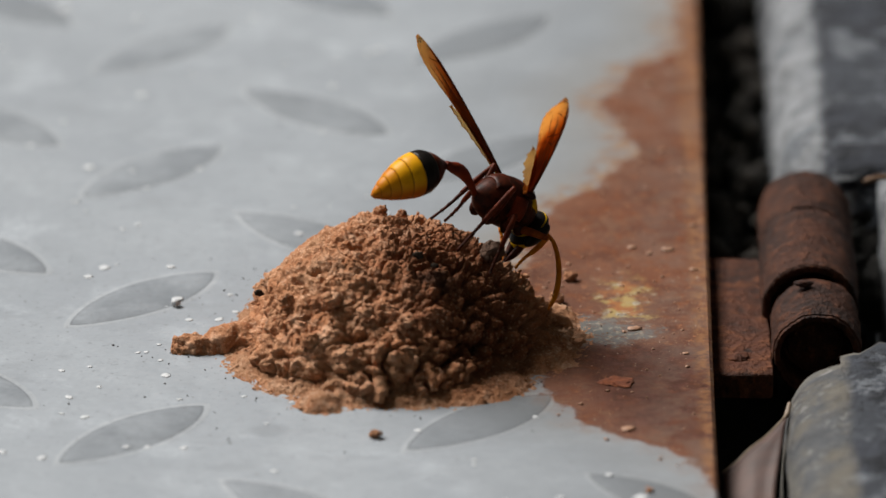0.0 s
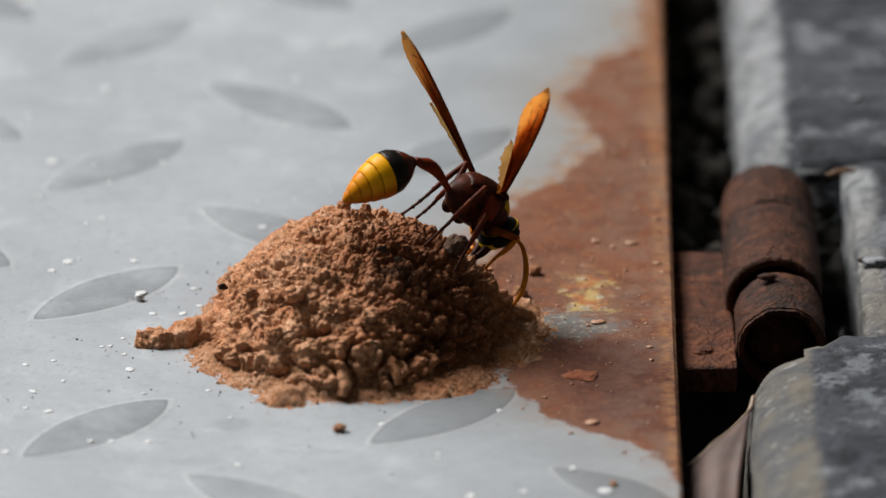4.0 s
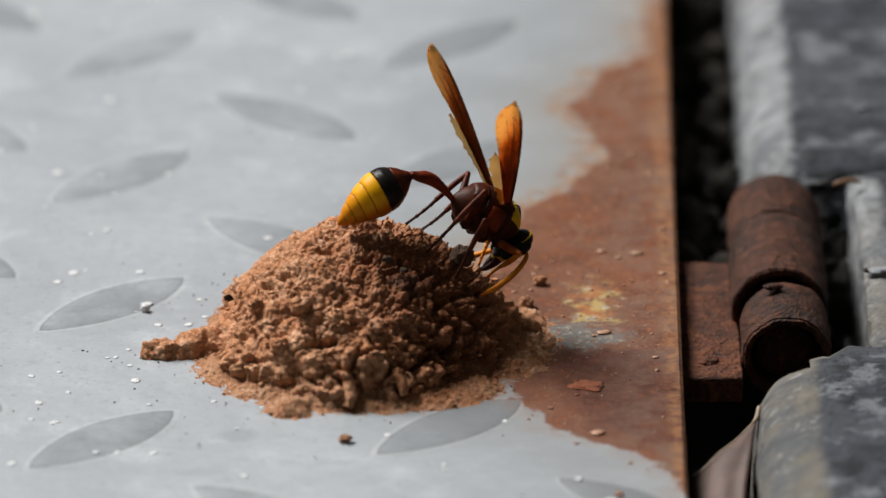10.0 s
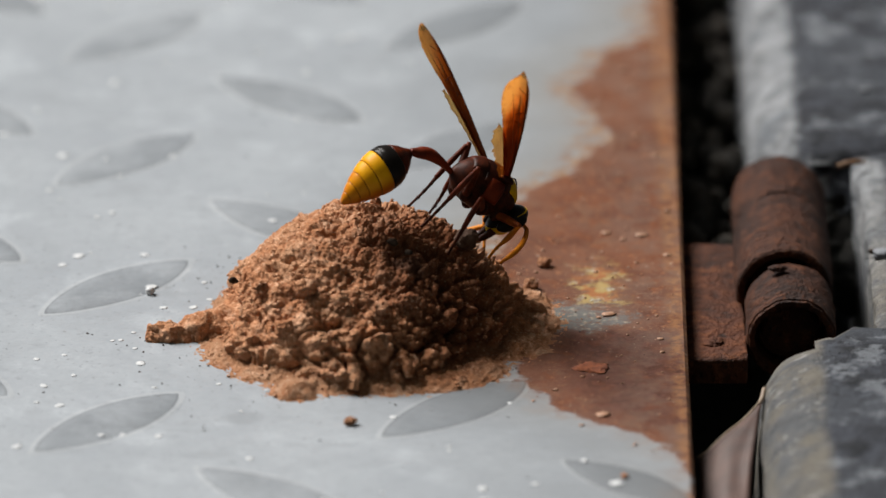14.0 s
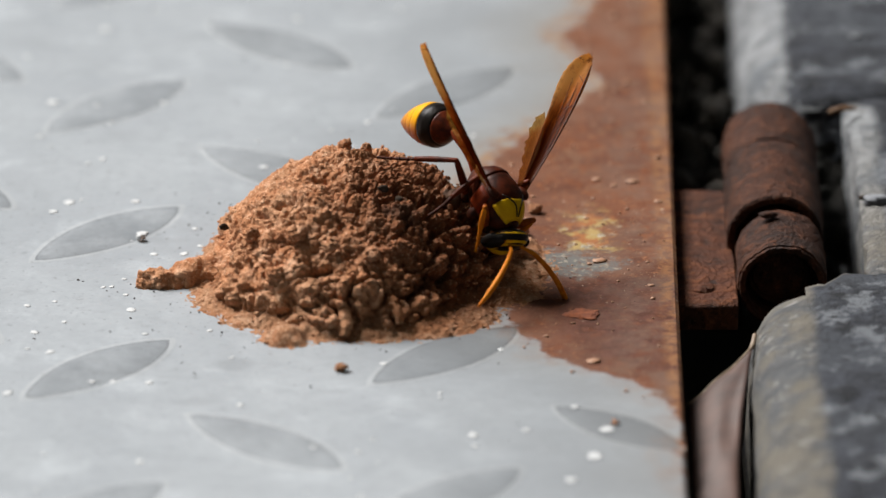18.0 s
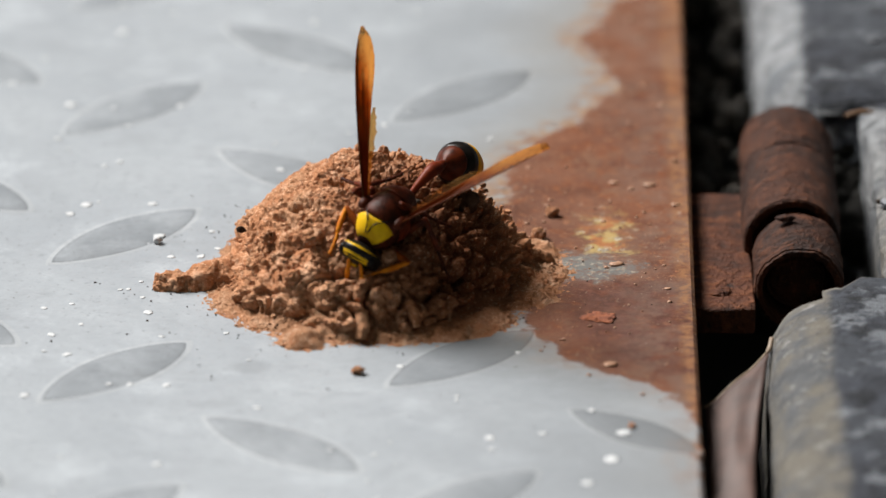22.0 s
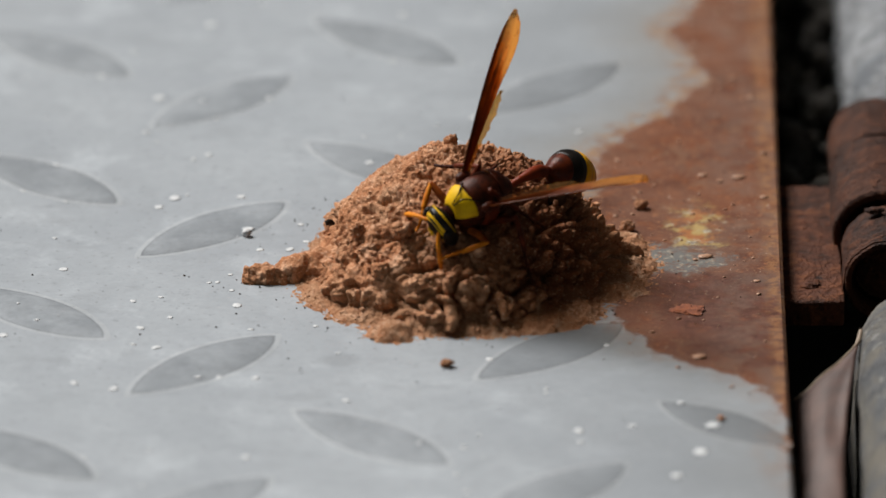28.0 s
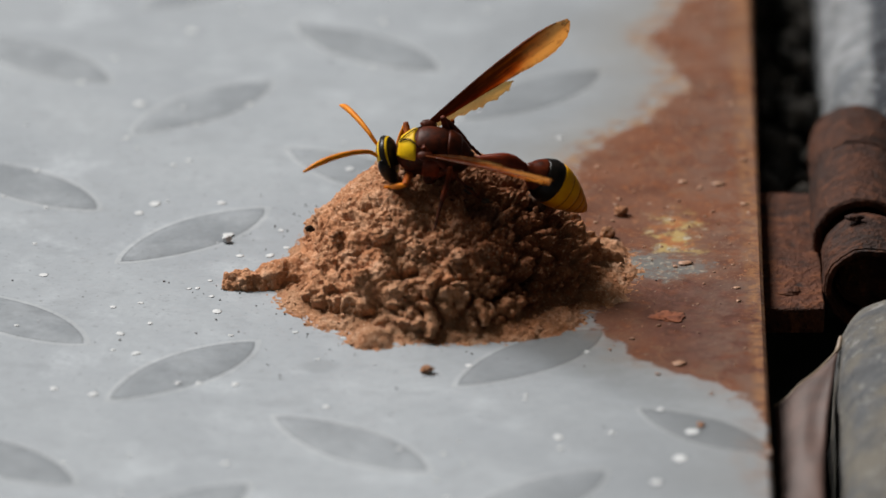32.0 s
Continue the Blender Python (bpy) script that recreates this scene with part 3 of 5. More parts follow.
def build_drops(plate):
    """White paint spots and dark grit on the sheet."""
    bm = bmesh.new()
    seg = 10
    ring = [(1.0, 0.0), (0.8, 0.03), (0.3, 0.045)]
    loops = [[Vector((r * math.cos(2 * math.pi * k / seg) * (1 + 0.12 * math.sin(3 * k)), r * math.sin(2 * math.pi * k / seg), z)) * MM for k in range(seg)] for r, z in ring]
    rings(bm, loops)
    bmesh.ops.recalc_face_normals(bm, faces=bm.faces)
    me = to_mesh("paint_drop", bm, DROP)
    spots = [(-32.4, -14.0, 0.85), (-42.2, 28.3, 1.0), (16.5, -61.6, 0.9), (33.5, -69.5, 1.3), (35.4, -60.3, 1.1), (-31.2, 15.4, 0.9), (-33.0, 13.0, 0.55), (-29.4, 7.5, 0.6),
             (-27.2, 1.2, 0.4), (-22.6, 10.6, 0.55), (-35.4, -5.0, 0.45), (-36.6, -5.2, 0.45), (-43.5, -10.6, 0.45), (-42.0, -18.4, 0.5), (-37.6, -41.4, 0.55), (-34.6, -41.0, 0.55), (-29.4, -41.5, 0.7), (-49.5, -45.0, 0.85),
             (-44.0, -30.0, 0.5), (-16.4, -50.0, 0.6), (-6.0, -66.0, 0.5), (20.8, -30.0, 0.5), (4.0, -35.0, 0.6), (31.0, -52.0, 0.6), (24.0, -60.0, 0.6), (30.0, -78.0, 0.9), (12.0, -46.0, 0.4), (-33.3, -8.2, 0.45), (-33.6, -2.1, 0.4), (-47.5, -12.1, 0.55),
             (-46.2, -22.3, 0.75), (-47.1, -28.5, 0.45), (-43.6, -29.6, 0.6), (-30.3, -23.2, 0.45), (-21.0, -22.1, 0.45), (-14.1, -24.4, 0.35), (-17.7, -32.4, 0.4), (-25.0, 7.6, 0.8)]
    for _ in range(95):
        x, y = random.uniform(-75, 18), random.uniform(-90, 150)
        if math.hypot(x - 1, y) > 29 and not (-52 < x < -8 and -60 < y < 12):
            spots.append((x, y, random.choice((0.3, 0.35, 0.4, 0.5, 0.7))))
    for _ in range(50):
        spots.append((random.uniform(-75, 20), random.uniform(45, 330), random.choice((0.5, 0.6, 0.7, 0.9, 1.1))))
    for x, y, r in spots:
        ob = new("paint_drop", me)
        ob.parent = plate
        on_mark = 0.0
        for x0, y0, slope in ((-36.9, -36.3, 45.7), (-12.8, -63.6, -42.9)):
            i, j = round((x - x0) / 49.7), round((y - y0 - 4.3 * round((x - x0) / 49.7)) / 52.1)
            dx, dy = x - (x0 + 49.7 * i + 0.5 * j), y - (y0 + 52.1 * j + 4.3 * i)
            c, s = math.cos(radians(slope)), math.sin(radians(slope))
            a, b = dx * c + dy * s, -dx * s + dy * c
            if abs(a) < 14.3 and abs(b) < 4.3 * (1 - (abs(a) / 14.3) ** 1.9):
                on_mark = 0.18
        ob.matrix_basis = pose(x * MM, y * MM, on_mark * MM + 0.00004, 0, 0, random.uniform(0, 360)) @ Matrix.Diagonal((r, r * random.uniform(0.7, 1.0), 1.0, 1.0))
    bm = bmesh.new()
    for _ in range(260):
        x, y = random.uniform(-70, 44), random.uniform(-85, 130)
        if math.hypot(x - 1, y) < 24:
            continue
        if random.random() < 0.7:
            ang = random.uniform(0, 6.28)
            d = 24 + random.expovariate(1 / 9.0)
            x, y = 1 + d * math.cos(ang), d * math.sin(ang)
            if x > 44:
                continue
        r = random.choice((0.05, 0.06, 0.08, 0.10, 0.14))
        new_verts = bmesh.ops.create_icosphere(bm, subdivisions=1, radius=r * MM, matrix=Matrix.Translation((x * MM, y * MM, r * 0.6 * MM)))["verts"]
        for v in new_verts:
            v.co += Vector((random.uniform(-1, 1), random.uniform(-1, 1), random.uniform(-1, 1))) * (r * 0.25 * MM)
    for x, y, r in ((-32.5, -17.2, 0.15), (-35.3, -22.3, 0.15), (-22.9, -39.5, 0.12), (-40.3, -2.4, 0.18), (-46.2, -24.8, 0.16), (-39.6, -2.9, 0.12)):
        bmesh.ops.create_icosphere(bm, subdivisions=1, radius=r * MM, matrix=Matrix.Translation((x * MM, y * MM, r * 0.4 * MM)) @ Matrix.Diagonal((1.3, 1.0, 0.7, 1.0)))
    ob = part("grit", bm, DARKGRIT, plate)
    tagged(ob, kind="stuff")
    # loose pale flakes on the rusted strip
    bm = bmesh.new()
    for _ in range(170):
        y = random.uniform(-60, 150)
        x = random.uniform(21, 45.5)
        if x < float(np.interp(y, [p[0] for p in RUST_EDGE], [p[1] for p in RUST_EDGE])) - 3:
            continue
        r = random.choice((0.12, 0.15, 0.2, 0.25, 0.35)) * (1.5 if y > 40 else 1.0)
        made = bmesh.ops.create_icosphere(bm, subdivisions=1, radius=r * MM, matrix=Matrix.Translation((x * MM, y * MM, 0.00006)) @ Matrix.Diagonal((1.2, 1.0, 0.5, 1.0)))["verts"]
        for v in made:
            v.co += Vector((random.uniform(-1, 1), random.uniform(-1, 1), random.uniform(-1, 1))) * (r * 0.25 * MM)
    tagged(part("flake_scatter", bm, FLAKE, plate), kind="stuff")


def build_kerb():
    """A concrete kerb beside the plate, with a pocket cut for the hinge."""
    def block(name, y0, y1, x_in, pocket_end):
        bm = bmesh.new()
        prof = [(x_in, -34), (x_in + 0.2, -8), (x_in + 0.9, -2.5), (x_in + 2.8, 0.8), (x_in + 6.5, 2.6), (x_in + 9.5, 3.2), (x_in + 14, 3.5), (x_in + 40, 3.8), (x_in + 400, 4.0), (x_in + 400, -34)]
        if pocket_end > 900:
            prof = [(x_in, -34), (x_in, -8), (x_in, 1.0), (x_in + 0.4, 2.6), (x_in + 1.4, 3.2), (x_in + 3, 3.4), (x_in + 8, 3.5), (x_in + 40, 3.8), (x_in + 400, 4.0), (x_in + 400, -34)]
        prof = smooth_rows(prof[:8], 4) + prof[8:]
        steps = max(8, min(70, int((y1 - y0) / 2.2)))
        loops = []
        for k in range(steps + 1):
            y = y0 + (y1 - y0) * k / steps
            loop = []
            for x, z in prof:
                q = Vector((x * 0.16, y * 0.16, z * 0.16))
                d = 0.7 * noise.noise(q) + 0.5 * noise.noise(q * 3.1) + 0.25 * noise.noise(q * 8.0)
                end = max(0.0, 1 - abs(y - pocket_end) / 9.0) ** 2 if z > -20 else 0.0
                lean = -1.6 * max(0.0, (y - 8.0) / 52.0) ** 1.6 if pocket_end > 900 else 0.0
                loop.append(Vector((x + d + lean + EDGE_SLOPE * y + 8.0 * end * (1 if x < x_in + 8 else 0), y, z + 0.6 * d - 1.5 * end * (1 if x < x_in + 12 else 0))) * MM)
            loops.append(loop)
        rings(bm, loops)
        bmesh.ops.recalc_face_normals(bm, faces=bm.faces)
        return part(name, bm, CONCRETE, kerb)
    kerb = new("concrete_kerb")
    tagged(kerb, "weathered grey concrete kerb with a worn pale edge", "kerb", kind="structure")
    block("near_length", -420, -11, 56.6, -11)
    block("far_length", 59.5, 700, 57.6, 59.5)
    block("pocket_length", -12, 59.3, 74.4, 999)
    bm = bmesh.new()
    for _ in range(120):
        x, y = random.uniform(49, 58), random.uniform(46, 240)
        r = random.uniform(1.0, 3.0)
        made = bmesh.ops.create_icosphere(bm, subdivisions=2, radius=r * MM, matrix=Matrix.Translation((x * MM, y * MM, (-22 + random.uniform(0, 9)) * MM)))["verts"]
        for v in made:
            v.co += Vector((noise.noise(v.co * 400), noise.noise(v.co * 400 + Vector((7, 0, 0))), noise.noise(v.co * 400 + Vector((0, 9, 0))))) * (r * 0.35 * MM)
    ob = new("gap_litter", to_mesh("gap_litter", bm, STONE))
    tagged(ob, "dark pebbles and litter lying in the gap", "pebbles", kind="stuff")
    # near-black lumps stand in for the deep shade behind the barrel
    bm = bmesh.new()
    for _ in range(90):
        x, y, r = random.uniform(67.5, 75.5), random.uniform(47, 62), random.uniform(1.2, 2.6)
        z = -12.0 + 12.5 * ((y - 47) / 15.0) ** 2 - r + random.uniform(-1.5, 0.3)
        made = bmesh.ops.create_icosphere(bm, subdivisions=2, radius=r * MM, matrix=Matrix.Translation((x * MM, y * MM, z * MM)))["verts"]
        for v in made:
            v.co += Vector((noise.noise(v.co * 500), noise.noise(v.co * 500 + Vector((7, 0, 0))), noise.noise(v.co * 500 + Vector((0, 9, 0))))) * (r * 0.4 * MM)
    ob = new("void_fill", to_mesh("void_fill", bm, SOIL))
    tagged(ob, "dark soil packed behind the hinge barrel", "soil", kind="stuff")


def build_sky_blocks():
    """Unseen dark panels behind the camera and beyond the kerb, added to cut skylight."""
    for name, box, label in (("sky_block_south", (-4000, 3000, -2750, -2600, -40, 6000), "unseen dark panel added to block skylight"), ("sky_block_east", (2200, 2350, -2600, 2500, -40, 6000), "unseen dark panel added to block skylight")):
        ob = new(name, to_mesh(name, box_bm(*box), SKY_BLOCK, False))
        tagged(ob, label, "wall", kind="structure")


def build_hinge():
    hinge = new("hinge")
    tagged(hinge, "rusty brown barrel hinge with a flat welded leaf", "hinge")
    bm = box_bm(46.3, 55.7, -5.6, 40.4, -7.4, -3.4, 0.35)
    bmesh.ops.subdivide_edges(bm, edges=[e for e in bm.edges if e.calc_length() > 0.01], cuts=16, use_grid_fill=True)
    for v in bm.verts:
        v.co.z += 0.00025 * noise.noise(v.co * 260) + 0.00012 * noise.noise(v.co * 900)
        v.co.x += 0.0003 * noise.noise(v.co * 200 + Vector((3, 1, 0)))
    part("leaf", bm, SCALE, hinge, "flat rusted steel leaf")

    def knuckle(y0, y1, radius, r_end, dx=0.0, dz=0.0):
        hollow = [(y0 + 7.0, 2.0), (y0 + 6.8, 4.9), (y0 + 0.5, 5.25), (y0, 5.5)] if y0 < 1 and radius > 5 else [(y0 + 5.0, 2.0), (y0 + 4.8, 5.4), (y0 + 0.4, 5.9), (y0, 6.1)] if 10 < y0 < 30 else []
        prof = hollow + [(y0, r_end), (y0 + 0.5, radius - 0.25), (y0 + 1.2, radius), ((y0 + y1) / 2, radius + 0.08), (y1 - 1.0, radius), (y1 - 0.4, radius - 0.2), (y1, r_end)]
        prof = smooth_rows(prof, 5)
        loops = []
        for y, r in prof:
            loop = []
            for k in range(56):
                a = 2 * math.pi * k / 56
                q = Vector((math.cos(a) * 2.0, y * 0.35, math.sin(a) * 2.0))
                rr = r + 0.22 * noise.noise(q) + 0.16 * noise.noise(q * 3.3) + 0.10 * noise.noise(q * 8.0)
                loop.append(Vector((61.95 + dx + EDGE_SLOPE * y + rr * math.cos(a), y, -2.3 + dz + rr * math.sin(a))) * MM)
            loops.append(loop)
        b = bmesh.new()
        rings(b, loops)
        bmesh.ops.recalc_face_normals(b, faces=b.faces)
        return b
    part("knuckle", knuckle(0.2, 14.6, 6.45, 6.05, 0.35, -0.5), RUST, hinge)
    part("knuckle", knuckle(16.4, 39.4, 7.15, 6.9, -0.3, 0.15), RUST, hinge)
    part("knuckle", knuckle(40.1, 55.5, 6.95, 6.3, -0.35, 0.1), RUST, hinge)
    pin = knuckle(3.6, 56.0, 4.2, 3.6)
    part("pin", pin, RUST, hinge, "rusted hinge pin")
    bm = blob(1.2, 3, 0.5, (1.3, 1.1, 0.5), 4.0)
    ob = part("weld_bead", bm, SCALE, hinge)
    ob.location = (50.8 * MM, 0.4 * MM, -3.3 * MM)
    bm = blob(0.9, 3, 0.5, (1.5, 1.0, 0.5), 9.0)
    ob = part("rust_scab", bm, RUST, hinge)
    ob.location = (60.5 * MM, 10.5 * MM, 4.4 * MM)
    return hinge


def build_leaf():
    """A dry curled leaf wedged in the gap beside the kerb."""
    leaf = new("dry_leaf")
    tagged(leaf, "curled brown dead leaf with a pale rim, wedged in the gap", "leaf")
    bm = bmesh.new()
    rows = []
    for j in range(25):
        v = j / 24.0
        row = []
        for i in range(15):
            u = i / 14.0
            y = -105 + v * (67.0 + 10.0 * u + 4.0 * u ** 4)
            x = 47.9 + 9.6 * u + EDGE_SLOPE * y - 3.4 * u * (1 - v ** 3)
            z = -6.3 + 3.0 * math.sin(math.pi * (0.10 + 0.55 * u)) + 1.6 * u ** 3 * v + 0.5 * noise.noise(Vector((u * 3, v * 6, 1.0)))
            row.append(bm.verts.new(Vector((x, y, z)) * MM))
        rows.append(row)
    for a, b in zip(rows, rows[1:]):
        for i in range(14):
            bm.faces.new((a[i], a[i + 1], b[i + 1], b[i]))
    rim = [tuple(v.co / MM) for v in rows[-1]] + [tuple(rows[-1][-1].co / MM + Vector((0.3, 1.6, 1.0)))]
    bmesh.ops.recalc_face_normals(bm, faces=bm.faces)
    bmesh.ops.solidify(bm, geom=list(bm.faces), thickness=0.0005)
    part("blade", bm, LEAF, leaf)
    part("rim", tubes(rim, [0.16] * (len(rim) - 2) + [0.45, 0.3], 8, 2), LEAF_RIM, leaf, "pale curled leaf rim")
    return leaf


# ---- mud nest ----
APEX = (1.6, 1.0)
HEIGHT = 18.2


def nest_radius(a):
    """Base radius (mm) by angle, uneven like daubed mud."""
    r = 23.1 + 1.6 * math.cos(a - radians(-90)) * (1 if math.sin(a) < 0 else 0.3)
    return r + 0.9 * math.sin(3 * a + 0.6) + 0.6 * math.sin(5 * a + 2.0) + 1.3 * max(0.0, math.cos(a + radians(135))) ** 2


def nest_profile(q):
    """Height share at share q of the base radius."""
    return max(0.0, 1 - q ** 2.0) ** 0.82


def nest_z(x, y):
    dx, dy = x - APEX[0] * 0.5, y - APEX[1] * 0.5
    q = math.hypot(dx, dy) / nest_radius(math.atan2(dy, dx))
    return HEIGHT * nest_profile(q)


def lump(p):
    """Relief of the daubed surface (mm) at a place (mm): plastered above, knobbly and pitted lower down."""
    warp = Vector((noise.noise(p * 0.30), noise.noise(p * 0.30 + Vector((7, 1, 0))), noise.noise(p * 0.30 + Vector((0, 5, 9)))))
    q = p + warp * 2.0
    swell = noise.noise(q * 0.20 + Vector((2, 5, 1)))
    knobbly = min(1.0, max(0.30, 0.68 + 0.9 * noise.noise(p * 0.11 + Vector((1, 8, 4))) - 0.050 * (p.z - 7.5) + 0.024 * p.x))
    d0 = noise.voronoi(q * 0.21 + Vector((2.0, 7.0, 5.0)))[0]
    d1 = noise.voronoi(q * 0.42 + Vector((4.0, 2.0, 1.0)))[0]
    d2 = noise.voronoi(p * 0.95 + Vector((1.0, 4.0, 3.0)))[0]
    pit = max(0.0, 1.0 - (d0[1] - d0[0]) * 3.4) ** 2 * max(0.0, noise.noise(p * 0.26 + Vector((6, 6, 0))) + 0.45)
    crack = max(0.0, 1.0 - (d1[1] - d1[0]) * 4.0) ** 2
    knob = 1.0 * (0.5 - d0[0] ** 2 * 1.5) + 1.5 * (0.5 - d1[0] ** 2 * 1.9)
    d3 = noise.voronoi(p * 1.9 + Vector((3.0, 1.0, 8.0)))[0]
    grain = 0.46 * (0.5 - d2[0] ** 2 * 1.6) + 0.34 * (0.5 - d3[0] ** 2 * 1.5) + 0.20 * noise.noise(p * 1.9) + 0.20 * noise.noise(p * 3.7) + 0.13 * noise.noise(p * 7.5)
    return 0.7 * noise.noise(p * 0.11 + Vector((9, 3, 2))) + 1.35 * swell + knobbly * (knob * 0.95 - (2.9 + 0.10 * max(0.0, p.x + 2.0)) * pit - (0.25 + 0.05 * max(0.0, p.x + 2.0)) * crack) + (0.55 + 0.80 * knobbly) * grain


LOBES = [(-12.8, -17.0, 5.6, 4.6, 1.6), (-10.2, -25.6, 3.4, 3.4, 2.0), (-5.0, -22.6, 5.0, 3.4, 2.0), (11.0, -21.6, 7.0, 4.2, 1.7), (4.0, -22.8, 6.5, 3.6, 1.4), (15.5, -17.5, 5.0, 5.2, 1.5),
         (20.5, -7.0, 6.6, 6.8, 1.7), (23.0, 0.5, 5.6, 7.4, 1.4), (22.0, 8.0, 6.0, 5.6, 1.7), (-18.2, -8.5, 5.0, 6.0, 1.7),
         (-20.0, -3.0, 4.2, 3.6, 3.2)]


def skirt_height(x, y):
    """The thin smear of powdery mud round the foot of the nest (mm); below the plate outside it."""
    wob = 0.16 * noise.noise(Vector((x * 0.45, y * 0.45, 2.0))) + 0.08 * noise.noise(Vector((x * 1.3, y * 1.3, 5.0)))
    best = -1.0
    for cx, cy, rx, ry, h in LOBES:
        d = math.hypot((x - cx) / rx, (y - cy) / ry) + wob
        best = max(best, h * (1 - d * d) if d < 1 else -1.2 * (d - 1))
    dx, dy = x - APEX[0] * 0.5, y - APEX[1] * 0.5
    q = math.hypot(dx, dy) / nest_radius(math.atan2(dy, dx)) + 0.12 * wob
    ring = 2.6 * (1.03 - q) / 0.2 if q < 1.03 else -3.0 * (q - 1.03)
    k = 0.8
    z = max(ring, best) + max(0.0, k - abs(ring - best)) ** 2 / (4 * k)
    return z + (0.30 * noise.noise(Vector((x * 0.8, y * 0.8, 1.0))) + 0.22 * noise.noise(Vector((x * 2.0, y * 2.0, 1.0))) + 0.14 * noise.noise(Vector((x * 4.5, y * 4.5, 1.0))) if z > -0.2 else 0.0)


def build_nest():
    nest = new("mud_nest")
    tagged(nest, "reddish-brown lumpy mud nest built on the steel plate", "wasp nest")

    def slab(name, na, nr, s0, s1, place, material, label):
        me = bpy.data.meshes.new(name)
        verts, faces = [], []
        for j in range(nr + 1):
            q = s0 + (s1 - s0) * j / nr
            for i in range(na):
                verts.append(place(2 * math.pi * i / na, q) * MM)
        for j in range(nr):
            for i in range(na):
                k = (i + 1) % na
                faces.append((j * na + i, (j + 1) * na + i, (j + 1) * na + k, j * na + k))
        me.from_pydata(verts, [], faces)
        me.shade_smooth()
        me.materials.append(material)
        ob = new(name, me)
        ob.parent = nest
        tagged(ob, label)

    def spot(a, q):
        bend = max(0.5, 1 - 0.5 * q)
        return APEX[0] * bend + nest_radius(a) * q * math.cos(a), APEX[1] * bend + nest_radius(a) * q * math.sin(a)

    def dome_place(a, q):
        x, y = spot(a, q)
        z = HEIGHT * nest_profile(q) if q < 1 else -40.0 * (q - 1)
        e = 0.02
        rise = HEIGHT * (nest_profile(min(0.999, q + e)) - nest_profile(max(0.0, q - e))) / (2 * e * nest_radius(a))
        out = Vector((-rise * math.cos(a), -rise * math.sin(a), 1.0)).normalized()
        base = Vector((x, y, max(z, -0.5)))
        foot = min(1.0, max(0.55, z / 2.0))
        full = 0.8 * max(0.0, -math.cos(a)) * math.sin(math.pi * min(1.0, q)) - 0.5
        return base + out * (lump(base) * foot + full) + Vector((0, 0, min(0.0, z)))

    def skirt_place(a, q):
        x, y = spot(a, q)
        return Vector((x, y, max(-1.2, skirt_height(x, y))))

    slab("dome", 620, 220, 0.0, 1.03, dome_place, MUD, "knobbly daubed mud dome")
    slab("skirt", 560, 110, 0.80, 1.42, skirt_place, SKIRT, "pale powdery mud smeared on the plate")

    # clods pressed into the surface
    bm = bmesh.new()
    for k in range(190):
        a, q = random.uniform(0, 2 * math.pi), math.sqrt(random.uniform(0.02, 1.0)) * 0.98
        R = nest_radius(a) * q
        x, y = APEX[0] * (1 - 0.5 * q) + R * math.cos(a), APEX[1] * (1 - 0.5 * q) + R * math.sin(a)
        z = HEIGHT * nest_profile(q)
        base = Vector((x, y, z))
        slope = HEIGHT * (nest_profile(min(1.0, q + 0.01)) - nest_profile(max(0.0, q - 0.01))) / (0.02 * nest_radius(a))
        nrm = Vector((-slope * math.cos(a), -slope * math.sin(a), 1.0)).normalized()
        h = lump(base)
        r = random.choice((0.2, 0.2, 0.25, 0.25, 0.3, 0.4, 0.5))
        c = base + nrm * (h + 0.1 * r)
        made = bmesh.ops.create_icosphere(bm, subdivisions=2 if r < 0.7 else 3, radius=1.0)["verts"]
        sx, sy, sz = random.uniform(0.8, 1.3), random.uniform(0.8, 1.2), random.uniform(0.6, 1.0)
        for v in made:
            n = v.co.normalized()
            s = 1 + 0.35 * noise.noise(n * 1.4 + c) + 0.2 * noise.noise(n * 3.2 + c)
            v.co = (c + Vector((n.x * sx, n.y * sy, n.z * sz)) * (r * s)) * MM
    for k in range(420):
        a, q = random.uniform(0, 2 * math.pi), random.uniform(0.98, 1.32)
        R = nest_radius(a) * q
        x, y = APEX[0] * 0.5 + R * math.cos(a), APEX[1] * 0.5 + R * math.sin(a)
        z = skirt_height(x, y)
        if z < 0.05:
            continue
        r = random.choice((0.12, 0.15, 0.15, 0.2, 0.25, 0.35))
        made = bmesh.ops.create_icosphere(bm, subdivisions=1, radius=r * MM, matrix=Matrix.Translation(Vector((x, y, z + 0.3 * r)) * MM))["verts"]
        for v in made:
            v.co += Vector((random.uniform(-1, 1), random.uniform(-1, 1), random.uniform(-1, 1))) * (r * 0.3 * MM)
    tagged(part("clod_cover", bm, MUD, nest), kind="stuff")

    # tongue of mud reaching out over the plate
    bm = tubes([(-17.5, -2.8, 1.6), (-20.5, -3.0, 1.5), (-23.5, -3.3, 1.0), (-26.5, -4.2, 0.6), (-29.2, -4.4, 0.6), (-31.2, -4.8, 0.4), (-31.9, -4.8, 0.3)], [3.4, 3.0, 2.4, 2.1, 2.0, 1.6, 0.3], 40, 18)
    for v in bm.verts:
        p = v.co / MM
        d = 0.9 * noise.noise(p * 0.35) + 0.9 * (0.4 - noise.voronoi(p * 0.7)[0][0]) + 0.3 * noise.noise(p * 1.5) + 0.18 * noise.noise(p * 3.2)
        v.co += Vector((0.3 * (p.x + 25) / 7.0, p.y + 4, p.z)).normalized() * (d * MM)
